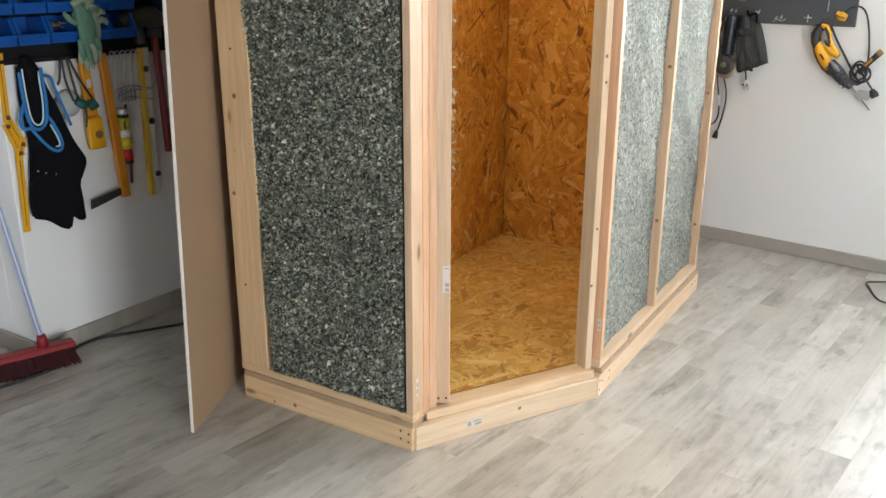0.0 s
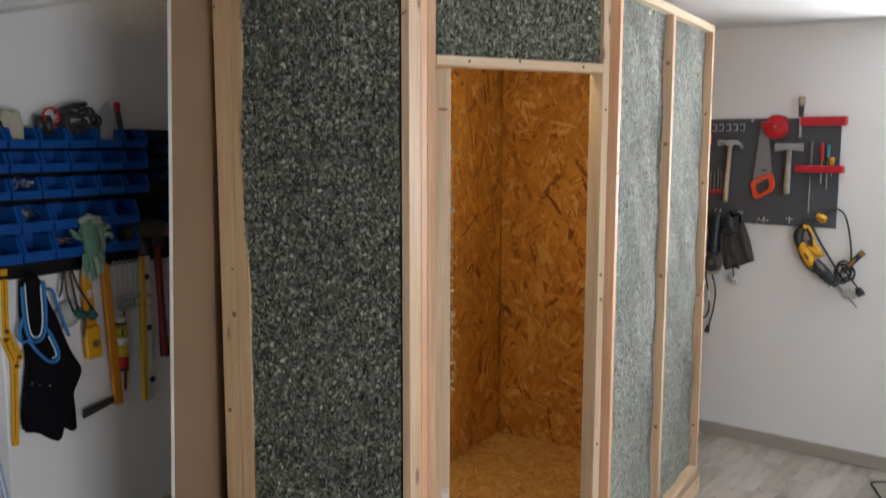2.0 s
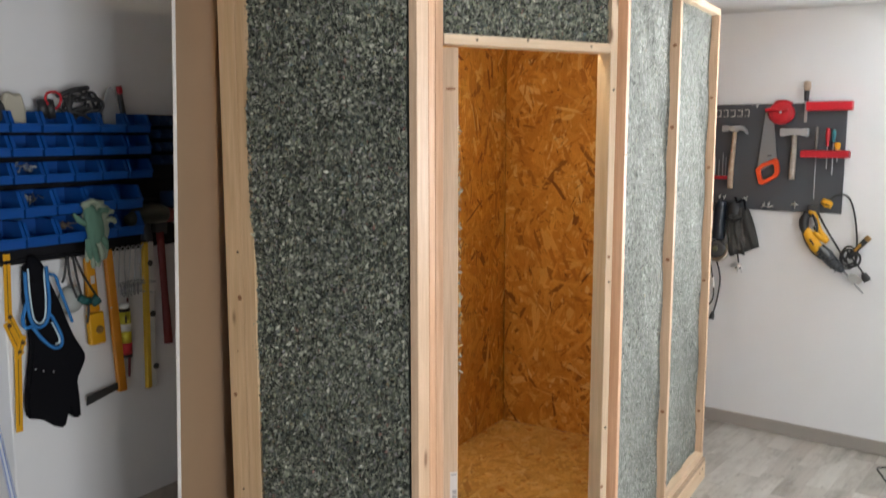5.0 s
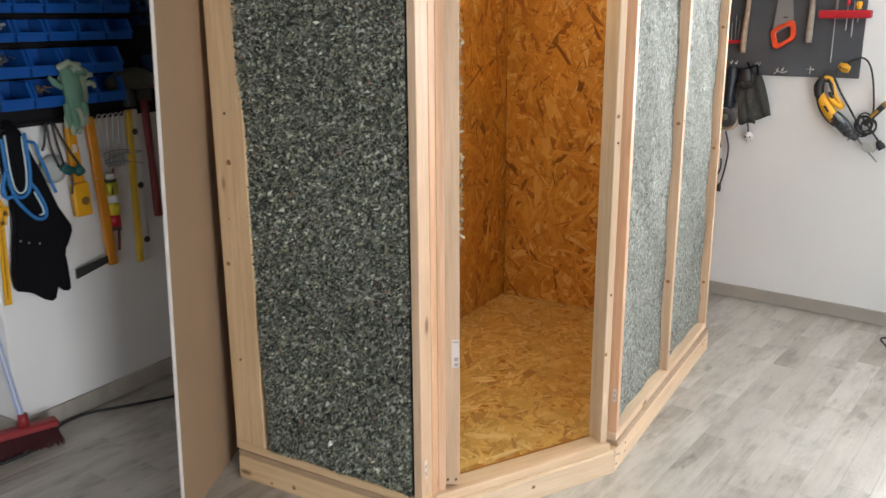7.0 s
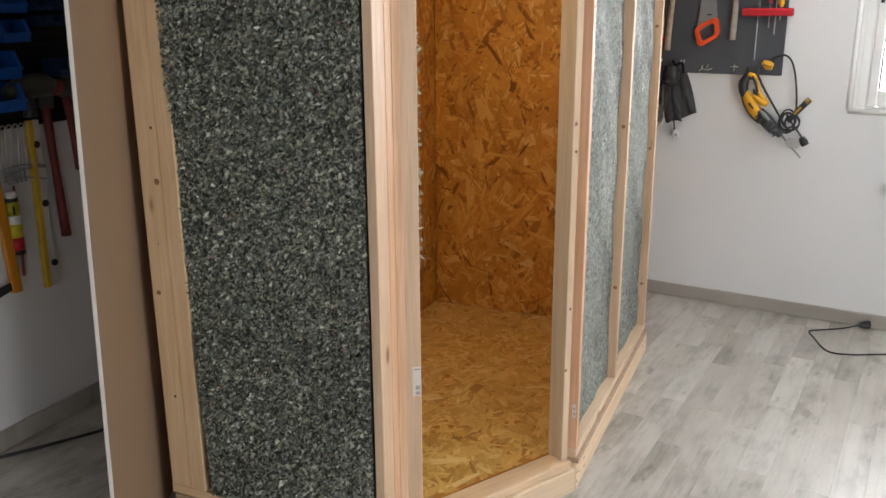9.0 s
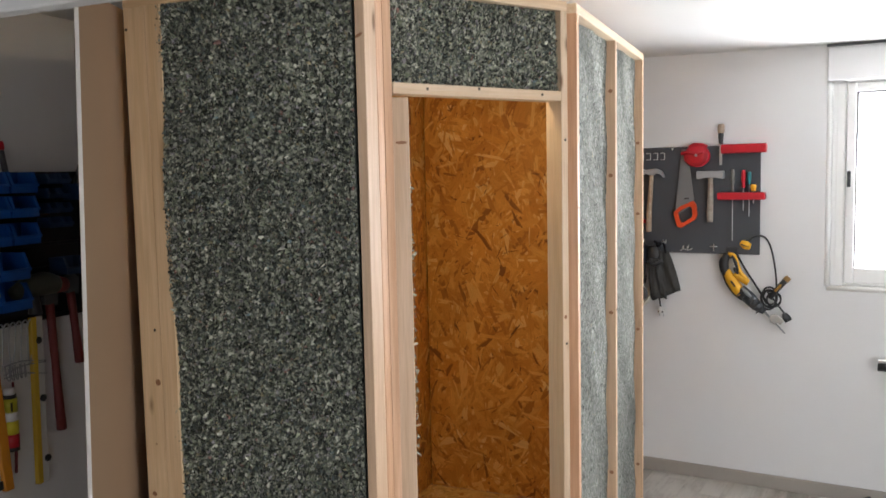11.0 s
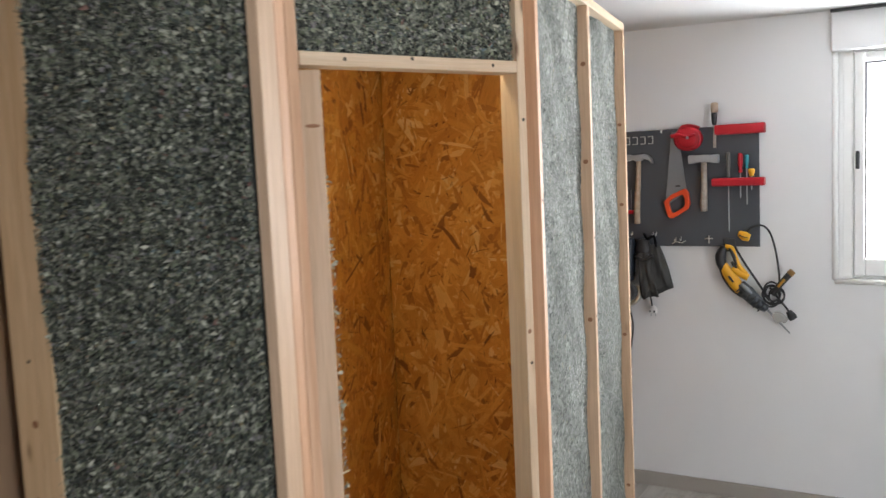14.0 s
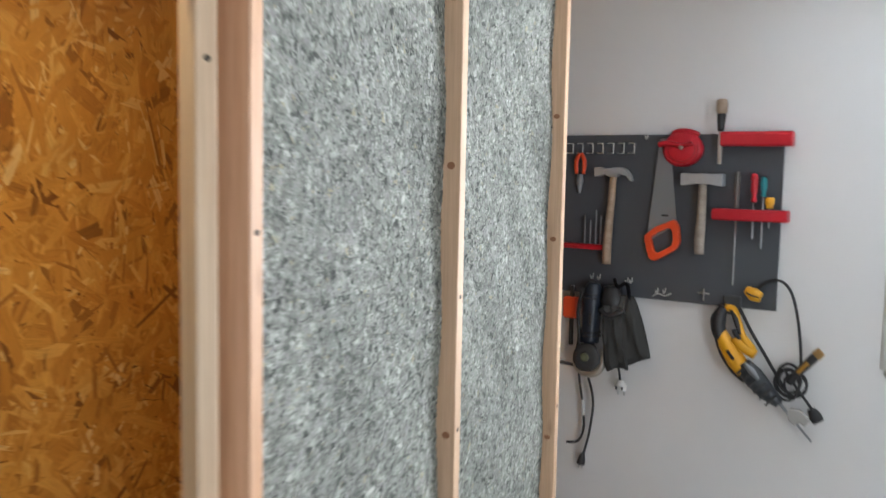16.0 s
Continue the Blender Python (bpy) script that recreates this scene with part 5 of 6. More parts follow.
part("front_grip", blob_bm([(-0.388, (NORTH - 0.06) / 0.9, 0.955), (-0.355, (NORTH - 0.06) / 0.9, 1.0), (-0.318, (NORTH - 0.06) / 0.9, 1.045)], [0.012, 0.013, 0.014], 0.9, 10), BLACK, recip, "", None, True)
part("grip_inlay", blob_bm([(-0.362, (NORTH - 0.072) / 0.9, 0.992), (-0.335, (NORTH - 0.072) / 0.9, 1.026)], [0.006, 0.006], 0.9, 8), plastic("amber_plastic", (0.45, 0.22, 0.02), 0.4), recip, "", None, True)
part("grip_end", blob_bm([(-0.316, (NORTH - 0.06) / 0.9, 1.047), (-0.302, (NORTH - 0.06) / 0.9, 1.062)], [0.016, 0.014], 0.9, 10), plastic("amber_brown", (0.30, 0.17, 0.05), 0.4), recip, "amber-brown end", None, True)

# bar on the wall under the window, lead on the floor, dark strip and cable on the ceiling
bar = thing("wall_bar", (0.1, NORTH - 0.04, 0.65), "chrome and black bar end fixed under the window", "wall bar")
part("sleeve", tube_bm([(0.088, NORTH - 0.05, 0.653), (0.2, NORTH - 0.05, 0.653), (0.4, NORTH - 0.05, 0.653)], 0.024, 16, 3), BLACK, bar, "black sleeve", None, True)
part("cover", span_bm((0.087, NORTH - 0.07, 0.668), (0.4, NORTH - 0.03, 0.688), 0.004), metal("chrome", (0.8, 0.8, 0.8), 0.12), bar, "chrome cover strip")
part("bracket", span_bm((0.25, NORTH - 0.04, 0.63), (0.29, NORTH - 0.0005, 0.675), 0.003), DARK, bar)
lead = thing("floor_lead", (0.05, 4.5, 0), "thin black lead with a plug lying on the laminate", "cable")
part("cord", tube_bm([(0.03, 4.62, 0.02), (-0.05, 4.575, 0.006), (-0.165, 4.50, 0.006), (-0.195, 4.468, 0.006), (-0.175, 4.40, 0.006), (-0.115, 4.245, 0.006), (-0.02, 4.24, 0.006), (0.14, 4.31, 0.006), (0.45, 4.43, 0.006), (0.9, 4.5, 0.006)], 0.0038, 8, 8), RUBBER, lead, "", None, True)
part("plug", tube_bm([(0.025, 4.618, 0.02), (0.05, 4.63, 0.02), (0.066, 4.638, 0.02)], [0.010, 0.017, 0.019], 12, 4), RUBBER, lead, "black plug", None, True)
tagged(part("ceiling_cable", tube_bm([(-1.04, 2.785, CEIL - 0.004), (-0.53, 2.66, CEIL - 0.004), (0.2, 2.50, CEIL - 0.004), (1.2, 2.3, CEIL - 0.004)], 0.0032, 6, 4), plastic("grey_cable", (0.22, 0.21, 0.20), 0.5), None, "", None, True), "thin dark cable along the ceiling to the lamp", "cable")
# dark strip draws the gap line between shutter box and ceiling
tagged(part("curtain_rail", span_bm((-0.155, NORTH - 0.05, CEIL - 0.012), (1.2, NORTH - 0.03, CEIL - 0.0005), 0.001), DARK), "thin dark strip for the gap line at the ceiling over the window", "rail")


# all that belongs to the north wall turns with it
LIFT = {"wall_bar": 0.025, "reciprocating_saw": 0.014, "curtain_rail": -0.014, "blind_box": -0.014}
for ob in [o for o in bpy.data.objects if o.parent is None]:
    kind = ob.name.split(".")[0]
    if kind in {"wall_north", "baseboard_north", "window_1", "blind_box", "pegboard", "tool_rail", "screwdriver", "wood_chisel", "claw_hammer", "club_hammer", "hand_saw", "chalk_line_reel", "drill_bit", "pliers", "hand_clamp", "angle_grinder", "extension_lead", "power_sander", "reciprocating_saw", "wall_bar", "curtain_rail"}:
        ob.matrix_basis = Matrix.Translation((0, 0, LIFT.get(kind, 0.0))) @ TURN @ ob.matrix_basis


# ---------------------------------------------------------------- west wall: bins, tools, broom
def wpose(y, z, out=0.0, turn=0.0):
    """On the west wall: local x to the north, z up, -y into the room."""
    return pose(WEST + out, y, z, 0, 0, 90) @ pose(0, 0, 0, 0, turn, 0)


RACK_MAT = paint("black_sheet_metal", (0.010, 0.010, 0.012), 0.6, 0.1, 0.1, 300, 0.2)
rack = thing("bin_rack", (WEST, 2.2, 1.115), "black louvred wall rack full of blue bins", "storage rack")
part("panel", span_bm((WEST + 0.001, 1.715, 1.112), (WEST + 0.013, 2.80, 1.645), 0.002), RACK_MAT, rack)
for z in (1.125, 1.20, 1.30, 1.385, 1.48, 1.57, 1.62):
    part("louvre", span_bm((WEST + 0.013, 1.72, z - 0.006), (WEST + 0.024, 2.79, z + 0.006), 0.002), RACK_MAT, rack)



def bin_parts(w, d, h, mat=BLUE):
    """An open-fronted stacking bin: local x across, -y out of the wall, z up. Its tub, the lip of its low front and one of its broad front flanges."""
    lip = h * 0.40
    tub = bmesh.new()
    c = {(i, k): tub.verts.new((i * w / 2, y, z)) for i in (-1, 1) for k, (y, z) in enumerate(((0, 0), (0, h), (-d * 0.80, h), (-d, lip), (-d, 0)))}
    for i in (-1, 1):
        tub.faces.new([c[i, k] for k in range(5)])
    for k, j in ((0, 1), (3, 4), (4, 0)):
        tub.faces.new((c[-1, k], c[1, k], c[1, j], c[-1, j]))
    bmesh.ops.recalc_face_normals(tub, faces=tub.faces)
    bmesh.ops.solidify(tub, geom=tub.faces[:] + tub.edges[:] + tub.verts[:], thickness=0.0022)
    rim = span_bm((-w / 2 - 0.003, -d - 0.006, lip - 0.007), (w / 2 + 0.003, -d + 0.001, lip + 0.002), 0.0015)
    flange = bmesh.new()
    rows = [[flange.verts.new((x, y, z)) for y, z in ((-d * 0.80 + 0.003, h), (-d * 0.80 - 0.002, h + 0.001), (-d - 0.003, lip), (-d + 0.003, lip))] for x in (-0.006, 0.006)]
    for k in range(4):
        j = (k + 1) % 4
        flange.faces.new((rows[0][k], rows[0][j], rows[1][j], rows[1][k]))
    flange.faces.new(rows[0]), flange.faces.new(list(reversed(rows[1])))
    bmesh.ops.recalc_face_normals(flange, faces=flange.faces)
    out = []
    for name, bm in (("tub", tub), ("front_lip", rim), ("side_flange", flange)):
        me = finish(bm, name)
        me.materials.append(mat)
        out.append(me)
    return w, out


# BLUE darkened: puts the shade at the rack's far end into the bins
SHADED_BLUE = plastic("shaded_blue_plastic", (0.003, 0.022, 0.075), 0.5)


def bins():
    small = bin_parts(0.106, 0.092, 0.070)
    large = bin_parts(0.114, 0.125, 0.086)
    tiny = bin_parts(0.046, 0.062, 0.036, SHADED_BLUE)
    dull = bin_parts(0.112, 0.085, 0.060, SHADED_BLUE)
    for (w, (tub, lip, flange)), z, y0, step, n in ((small, 1.574, 1.773, 0.116, 6), (small, 1.492, 1.773, 0.116, 6), (small, 1.400, 1.773, 0.116, 6), (large, 1.288, 1.780, 0.122, 5), (large, 1.186, 1.780, 0.122, 5), (dull, 1.275, 2.572, 0.122, 1),
                                                   (tiny, 1.602, 2.500, 0.055, 2), (tiny, 1.550, 2.500, 0.055, 2), (tiny, 1.498, 2.500, 0.055, 2), (tiny, 1.446, 2.500, 0.055, 2), (dull, 1.540, 2.655, 0.116, 1)):
        for k in range(n):
            y = y0 + k * step
            b = thing("storage_bin", (WEST, y, z), ("small shade-darkened blue plastic" if w < 0.1 else "shade-darkened blue plastic" if y > 2.5 else "bright blue plastic") + " open-fronted storage bin on the rack", "storage bin", "bins on the rack")
            at = wpose(y, z, 0.024)
            part("tub", tub, None, b, "", at)
            part("front_lip", lip, None, b, "", at)
            for side_of in (-1, 1):
                part("side_flange", flange, None, b, "", at @ pose(side_of * (w / 2 - 0.004), 0, 0))


bins()

# small parts lying in the bins
SMALL_PARTS = metal("loose_fixings", (0.55, 0.53, 0.5), 0.4)


def fixings(y, z, seed, n=22, mat=SMALL_PARTS, label="loose steel screws lying in a bin"):
    r = random.Random(seed)
    bm = bmesh.new()
    for _ in range(n):
        m = pose(r.uniform(-0.035, 0.035), r.uniform(-0.075, -0.02), r.uniform(0.0, 0.022), r.uniform(0, 360), r.uniform(0, 360), 0)
        bmesh.ops.create_cone(bm, cap_ends=True, segments=6, radius1=0.0028, radius2=0.0014, depth=0.028, matrix=m)
    ob = tagged(part("loose_screws", bm, mat, None, "", wpose(y, z, 0.024)), label, "screws")
    ob["kind"] = "stuff"


fixings(1.902, 1.335, 1), fixings(2.024, 1.232, 2, 26, plastic("brown_fixings", (0.16, 0.12, 0.09), 0.6), "brown fittings lying in a bin"), fixings(1.902, 1.44, 3, 20, plastic("clear_bag", (0.30, 0.33, 0.36), 0.3), "small parts in a clear bag")


def wthing(name, y, z, label, category, group=""):
    return thing(name, (WEST + 0.03, y, z), label, category, group)


# things lying on the top row of bins
bottle = wthing("glue_bottle", 2.645, 1.56, "black plastic bottle standing in a bin", "bottle")
part("body", lathe_bm([(0.001, 0), (0.016, 0), (0.0175, 0.003), (0.0175, 0.074), (0.013, 0.086), (0.008, 0.090)], 18), BLACK, bottle, "", wpose(2.640, 1.5425, 0.062), True)
part("cap", lathe_bm([(0.009, 0.088), (0.009, 0.108), (0.005, 0.112), (0.003, 0.128), (0.001, 0.129)], 14), DARK, bottle, "pointed cap", wpose(2.640, 1.5425, 0.062), True)
tape = wthing("tape_roll", 1.80, 1.60, "dark roll of tape standing in a bin", "tape")
part("roll", lathe_bm([(0.026, -0.012), (0.043, -0.012), (0.043, 0.012), (0.026, 0.012)], 24), DARK, tape, "", wpose(1.792, 1.645, 0.075) @ pose(0, 0, 0, 90, 20, 0), True)
card = wthing("sanding_pad", 1.88, 1.60, "beige sanding pad stuck in a bin", "sanding pad")
part("pad", crumple(prism_bm([(-0.042, 0), (0.044, 0), (0.042, 0.07), (0.030, 0.115), (0.004, 0.108), (-0.02, 0.118), (-0.038, 0.095), (-0.046, 0.05)], 0.03, 0.008), 0.002, 60, 1.0), paint("beige_pad", (0.44, 0.41, 0.33), 0.9, 0.15, 0.6, 300), card, "", wpose(1.872, 1.592, 0.07))
rolls = wthing("black_tape_roll", 1.99, 1.63, "black insulating tape rolls in a bin", "tape")
for k, dy in enumerate((0.0, 0.03)):
    part("roll", lathe_bm([(0.02, -0.014), (0.034, -0.014), (0.036, 0), (0.034, 0.014), (0.02, 0.014)], 20), BLACK, rolls, "", wpose(1.985 + dy, 1.655, 0.065) @ pose(0, 0, 0, 84, 0, 60), True)
ring = wthing("red_cable_ring", 2.035, 1.66, "loop of bright red cable on the bins", "cable")
part("loop", tube_bm([(0.03 * math.cos(a), -0.006 * math.sin(2 * a), 0.03 * math.sin(a)) for a in (j * math.tau / 10 for j in range(11))], 0.0045, 8, 4), RED, ring, "", wpose(2.02, 1.685, 0.08), True)
coil = wthing("cable_coil", 2.15, 1.63, "black coil of cable heaped on the bins", "cable")
rng = random.Random(4)
for k in range(7):
    ph, rx, rz = rng.uniform(0, 6), rng.uniform(0.045, 0.075), rng.uniform(0.022, 0.042)
    pts = [(rx * math.cos(a + ph), -0.02 + 0.02 * math.sin(a * 2 + k), rz * math.sin(a + ph) + 0.012 * math.cos(3 * a + k)) for a in (j * math.tau / 9 for j in range(9))]
    part("cable_loop", tube_bm(pts, 0.0055, 7, 5), RUBBER, coil, "", wpose(2.12 + rng.uniform(-0.02, 0.03), 1.672 + rng.uniform(-0.012, 0.02), 0.06), True)
part("handle", tube_bm([(-0.06, 0, 0.0), (0.0, -0.01, 0.022), (0.07, 0, 0.035)], [0.008, 0.011, 0.009], 8, 5), BLACK, coil, "", wpose(2.10, 1.70, 0.07), True)
bag = wthing("plastic_sleeve", 2.28, 1.60, "crumpled clear plastic sleeve standing in a bin", "plastic bag")
part("sleeve", prism_bm([(-0.03, 0), (0.035, 0), (0.025, 0.06), (0.0, 0.12), (-0.025, 0.145), (-0.04, 0.12), (-0.045, 0.05)], 0.012, 0.003), plastic("milky_plastic", (0.36, 0.37, 0.38), 0.3), bag, "", wpose(2.265, 1.60, 0.06, 14))
cutter = wthing("utility_knife", 2.34, 1.60, "red and grey utility knife standing in a bin", "knife")
part("body", box_bm(0.02, 0.014, 0.12, 0.003), DARK, cutter, "", wpose(2.325, 1.66, 0.06, -10))
part("cap", box_bm(0.022, 0.016, 0.03, 0.004), RED, cutter, "red cap", wpose(2.315, 1.733, 0.06, -10))

# gloves
glove_mat = paint("green_knit", (0.10, 0.20, 0.145), 0.95, 0.35, 0.9, 500)
glove_pale = paint("pale_knit", (0.26, 0.31, 0.235), 0.95, 0.25, 0.9, 500)
for k, (y, z, out, turn, mat) in enumerate(((2.080, 1.285, 0.165, -8, glove_mat), (2.125, 1.262, 0.150, 10, glove_pale))):
    g = tagged(part("work_glove", crumple(blob_bm([(-0.004, 0, 0.03), (0.006, 0, -0.01), (0.008, 0, -0.06), (0.0, 0, -0.11)], [0.022, 0.032, 0.037, 0.026], 0.55, 18, 8), 0.0035, 90, k * 2.0), mat, None, "", wpose(y, z, out, turn), True), "green and white knitted work glove over the bins", "glove", "work gloves")
    for n, (x0, z0, x1, z1, x2, z2) in enumerate(((-0.026, -0.09, -0.036, -0.125, -0.030, -0.158), (-0.010, -0.10, -0.014, -0.145, -0.004, -0.180), (0.009, -0.10, 0.014, -0.140, 0.010, -0.175), (0.026, -0.09, 0.036, -0.115, 0.046, -0.14), (0.024, -0.01, 0.050, 0.004, 0.072, -0.008), (0.020, 0.01, 0.036, 0.030, 0.056, 0.030), (-0.028, -0.03, -0.055, -0.012, -0.068, 0.012))):
        part("finger", crumple(blob_bm([(x0, 0, z0), (x1, -0.010, z1), (x2, -0.004 * (n % 3), z2)], [0.012, 0.011, 0.0075], 0.85, 10, 6), 0.0014, 170, n), glove_pale if (n + k) % 3 == 2 else mat, g, "", wpose(y, z, out, turn), True)
    part("cuff", crumple(tube_bm([(-0.032, -0.004, 0.030), (-0.004, -0.018, 0.044), (0.030, -0.006, 0.034)], 0.011, 10, 7), 0.003, 150, k), glove_pale, g, "pale ribbed cuff", wpose(y, z, out, turn), True)

# folding rule
rule = wthing("folding_rule", 1.84, 0.52, "yellow folding rule hung half unfolded", "folding rule")
for a, b, o in (((1.846, 1.145), (1.838, 0.93), 0.018), ((1.838, 0.935), (1.882, 0.83), 0.022), ((1.832, 0.905), (1.872, 0.80), 0.018), ((1.862, 0.815), (1.848, 0.525), 0.022), ((1.880, 0.85), (1.858, 0.79), 0.026)):
    a, b = Vector((WEST + o, *a)), Vector((WEST + o, *b))
    x = (b - a).normalized()
    m = Matrix((x, Vector((1, 0, 0)), x.cross(Vector((1, 0, 0))))).transposed().to_4x4()
    m.translation = (a + b) / 2
    seg = part("rule_leaf", box_bm((b - a).length + 0.02, 0.0035, 0.026, 0.001), YELLOW, rule, "", m)
    part("scale_line", box_bm((b - a).length * 0.9, 0.0006, 0.002, 0, (0, 0.0021, 0.001)), BLACK, seg, "", m)
for y, z in ((1.838, 0.935), (1.834, 0.905), (1.878, 0.835), (1.865, 0.805)):
    part("joint", lathe_bm([(0.008, 0), (0.008, 0.003), (0.004, 0.004)], 12), plastic("brown_joint", (0.10, 0.05, 0.02), 0.5), rule, "", wpose(y, z, 0.026) @ pose(0, 0, 0, 90, 0, 0))

# knee pads with blue piping
pads = wthing("knee_pads", 1.95, 0.48, "black padded knee protectors with blue piping", "knee pads")
PAD = [(1.892, 1.115), (1.966, 1.105), (1.990, 1.035), (2.022, 0.96), (2.048, 0.885), (2.075, 0.815), (2.108, 0.760), (2.118, 0.735), (2.100, 0.695), (2.074, 0.655), (2.080, 0.60), (2.082, 0.505), (2.046, 0.515), (2.034, 0.545), (2.014, 0.486), (1.985, 0.494), (1.930, 0.540), (1.872, 0.560), (1.868, 0.62), (1.884, 0.72), (1.900, 0.82), (1.895, 0.92), (1.884, 0.985)]
body = prism_bm([(y, z) for y, z in PAD], 0.03)
bmesh.ops.bevel(body, geom=[e for e in body.edges], offset=0.008, segments=2, affect="EDGES")
part("pad", body, BLACK_CLOTH, pads, "", pose(WEST + 0.035, 0, 0, 0, 0, 90))
for path, r, mat in (([(1.884, 1.09), (1.886, 1.0), (1.896, 0.915), (1.925, 0.885), (1.958, 0.905), (1.970, 0.98), (1.966, 1.10)], 0.0065, BLUE_CLOTH),
                     ([(1.896, 1.10), (1.898, 1.0), (1.906, 0.925), (1.926, 0.90), (1.948, 0.915), (1.957, 0.98), (1.955, 1.09)], 0.0032, PALE_CLOTH),
                     ([(1.90, 0.89), (1.935, 0.84), (1.972, 0.803), (2.004, 0.80), (2.010, 0.835), (1.985, 0.90), (1.966, 0.93)], 0.0065, BLUE_CLOTH),
                     ([(1.985, 0.812), (2.0, 0.815), (1.998, 0.84), (1.975, 0.895)], 0.0032, PALE_CLOTH),
                     ([(1.976, 1.07), (2.0, 1.06), (2.012, 1.02), (2.035, 0.95), (2.058, 0.88)], 0.0055, BLUE_CLOTH),
                     ([(1.884, 0.98), (1.866, 0.93), (1.872, 0.895), (1.905, 0.895)], 0.007, BLUE_CLOTH)):
    part("piping", tube_bm([(WEST + 0.058, y, z) for y, z in path], r, 8, 6), mat, pads, "", None, True)
part("hook_strap", tube_bm([(WEST + 0.03, 1.925, 1.14), (WEST + 0.045, 1.93, 1.10), (WEST + 0.05, 1.93, 1.05)], [0.012, 0.03, 0.02], 8, 4), BLACK_CLOTH, pads, "", None, True)
for y, z in ((1.905, 0.735), (1.935, 0.722), (1.975, 0.71)):
    part("rivet", lathe_bm([(0.003, 0), (0.003, 0.002), (0.001, 0.003)], 8), STEEL, pads, "", wpose(y, z, 0.0505) @ pose(0, 0, 0, 90, 0, 0))

# dust mask with goggles strap
DEEP_TEAL = plastic("deep_teal_plastic", (0.012, 0.085, 0.085), 0.5)
mask = wthing("dust_mask", 2.08, 0.9, "grey dust mask with dark straps and a teal valve", "mask")
part("shell", lathe_bm([(0.052, 0), (0.050, 0.014), (0.038, 0.030), (0.018, 0.038), (0.004, 0.040)], 20), paint("grey_felt", (0.42, 0.44, 0.42), 0.95, 0.1, 0.6, 400), mask, "", wpose(2.085, 0.955, 0.012) @ pose(0, 0, 0, 90, 0, 0), True)
for path in ([(2.055, 1.125), (2.062, 1.04), (2.085, 0.965)], [(2.075, 1.125), (2.088, 1.05), (2.105, 0.965)], [(2.085, 1.12), (2.12, 1.04), (2.165, 0.965)], [(2.05, 1.12), (2.04, 1.06), (2.028, 1.03)], [(2.132, 0.93), (2.130, 0.90), (2.122, 0.862)]):
    part("strap", tube_bm([(WEST + 0.055, y, z) for y, z in path], 0.0045, 6, 5), BLACK, mask, "", None, True)
part("valve", blob_bm([(2.09, -(WEST + 0.06) / 0.8, 0.965), (2.115, -(WEST + 0.062) / 0.8, 0.95), (2.14, -(WEST + 0.06) / 0.8, 0.945)], [0.014, 0.018, 0.012], 0.8, 10), DEEP_TEAL, mask, "teal valve", pose(0, 0, 0, 0, 0, 90), True)
part("valve", blob_bm([(2.145, -(WEST + 0.06) / 0.8, 0.935), (2.17, -(WEST + 0.062) / 0.8, 0.95)], [0.018, 0.022], 0.8, 10), DEEP_TEAL, mask, "dark teal buckle", pose(0, 0, 0, 0, 0, 90), True)

# yellow cross-line detector
box = wthing("wall_detector", 2.17, 0.76, "yellow hand-held detector on a strap", "detector")
part("case", prism_bm([(-0.032, 0), (0.036, 0.0), (0.030, 0.125), (-0.036, 0.12)], 0.026, 0.005), YELLOW, box, "", wpose(2.166, 0.772, 0.045))
part("dial", lathe_bm([(0.016, 0), (0.016, 0.003), (0.009, 0.004), (0.004, 0.002)], 18), plastic("brown_dial", (0.22, 0.12, 0.04), 0.3), box, "", wpose(2.172, 0.828, 0.058) @ pose(0, 0, 0, 90, 0, 0))
part("upper_case", prism_bm([(-0.026, 0.0), (0.022, 0.0), (0.006, 0.21), (-0.03, 0.21)], 0.022, 0.004), plastic("deep_yellow", (0.70, 0.30, 0.01), 0.45), box, "", wpose(2.172, 0.895, 0.03))
part("label", box_bm(0.018, 0.001, 0.03, 0), PAPER, box, "", wpose(2.165, 1.02, 0.0425))

# carpenter's square: orange stock, steel tongue
square = wthing("carpenters_square", 2.25, 0.55, "carpenter's square with orange stock and dark steel tongue", "square")
part("stock", prism_bm([(-0.046, 0.57), (-0.012, 0.57), (0.026, 0.0), (-0.012, 0.0)], 0.02, 0.003), plastic("orange_varnish", (0.62, 0.24, 0.02), 0.35), square, "orange varnished stock", wpose(2.27, 0.556, 0.035))
part("tongue", prism_bm([(-0.150, -0.016), (-0.146, 0.020), (0.012, 0.044), (0.018, 0.018)], 0.008, 0.001), plastic("blackened_steel", (0.035, 0.035, 0.035), 0.4), square, "dark steel tongue", wpose(2.265, 0.555, 0.034))
part("pin", lathe_bm([(0.004, 0), (0.004, 0.002)], 8), STEEL, square, "", wpose(2.238, 0.90, 0.046) @ pose(0, 0, 0, 90, 0, 0))

# foam can
can = wthing("spray_can", 2.3, 0.69, "spray can with yellow, white and red label", "spray can")
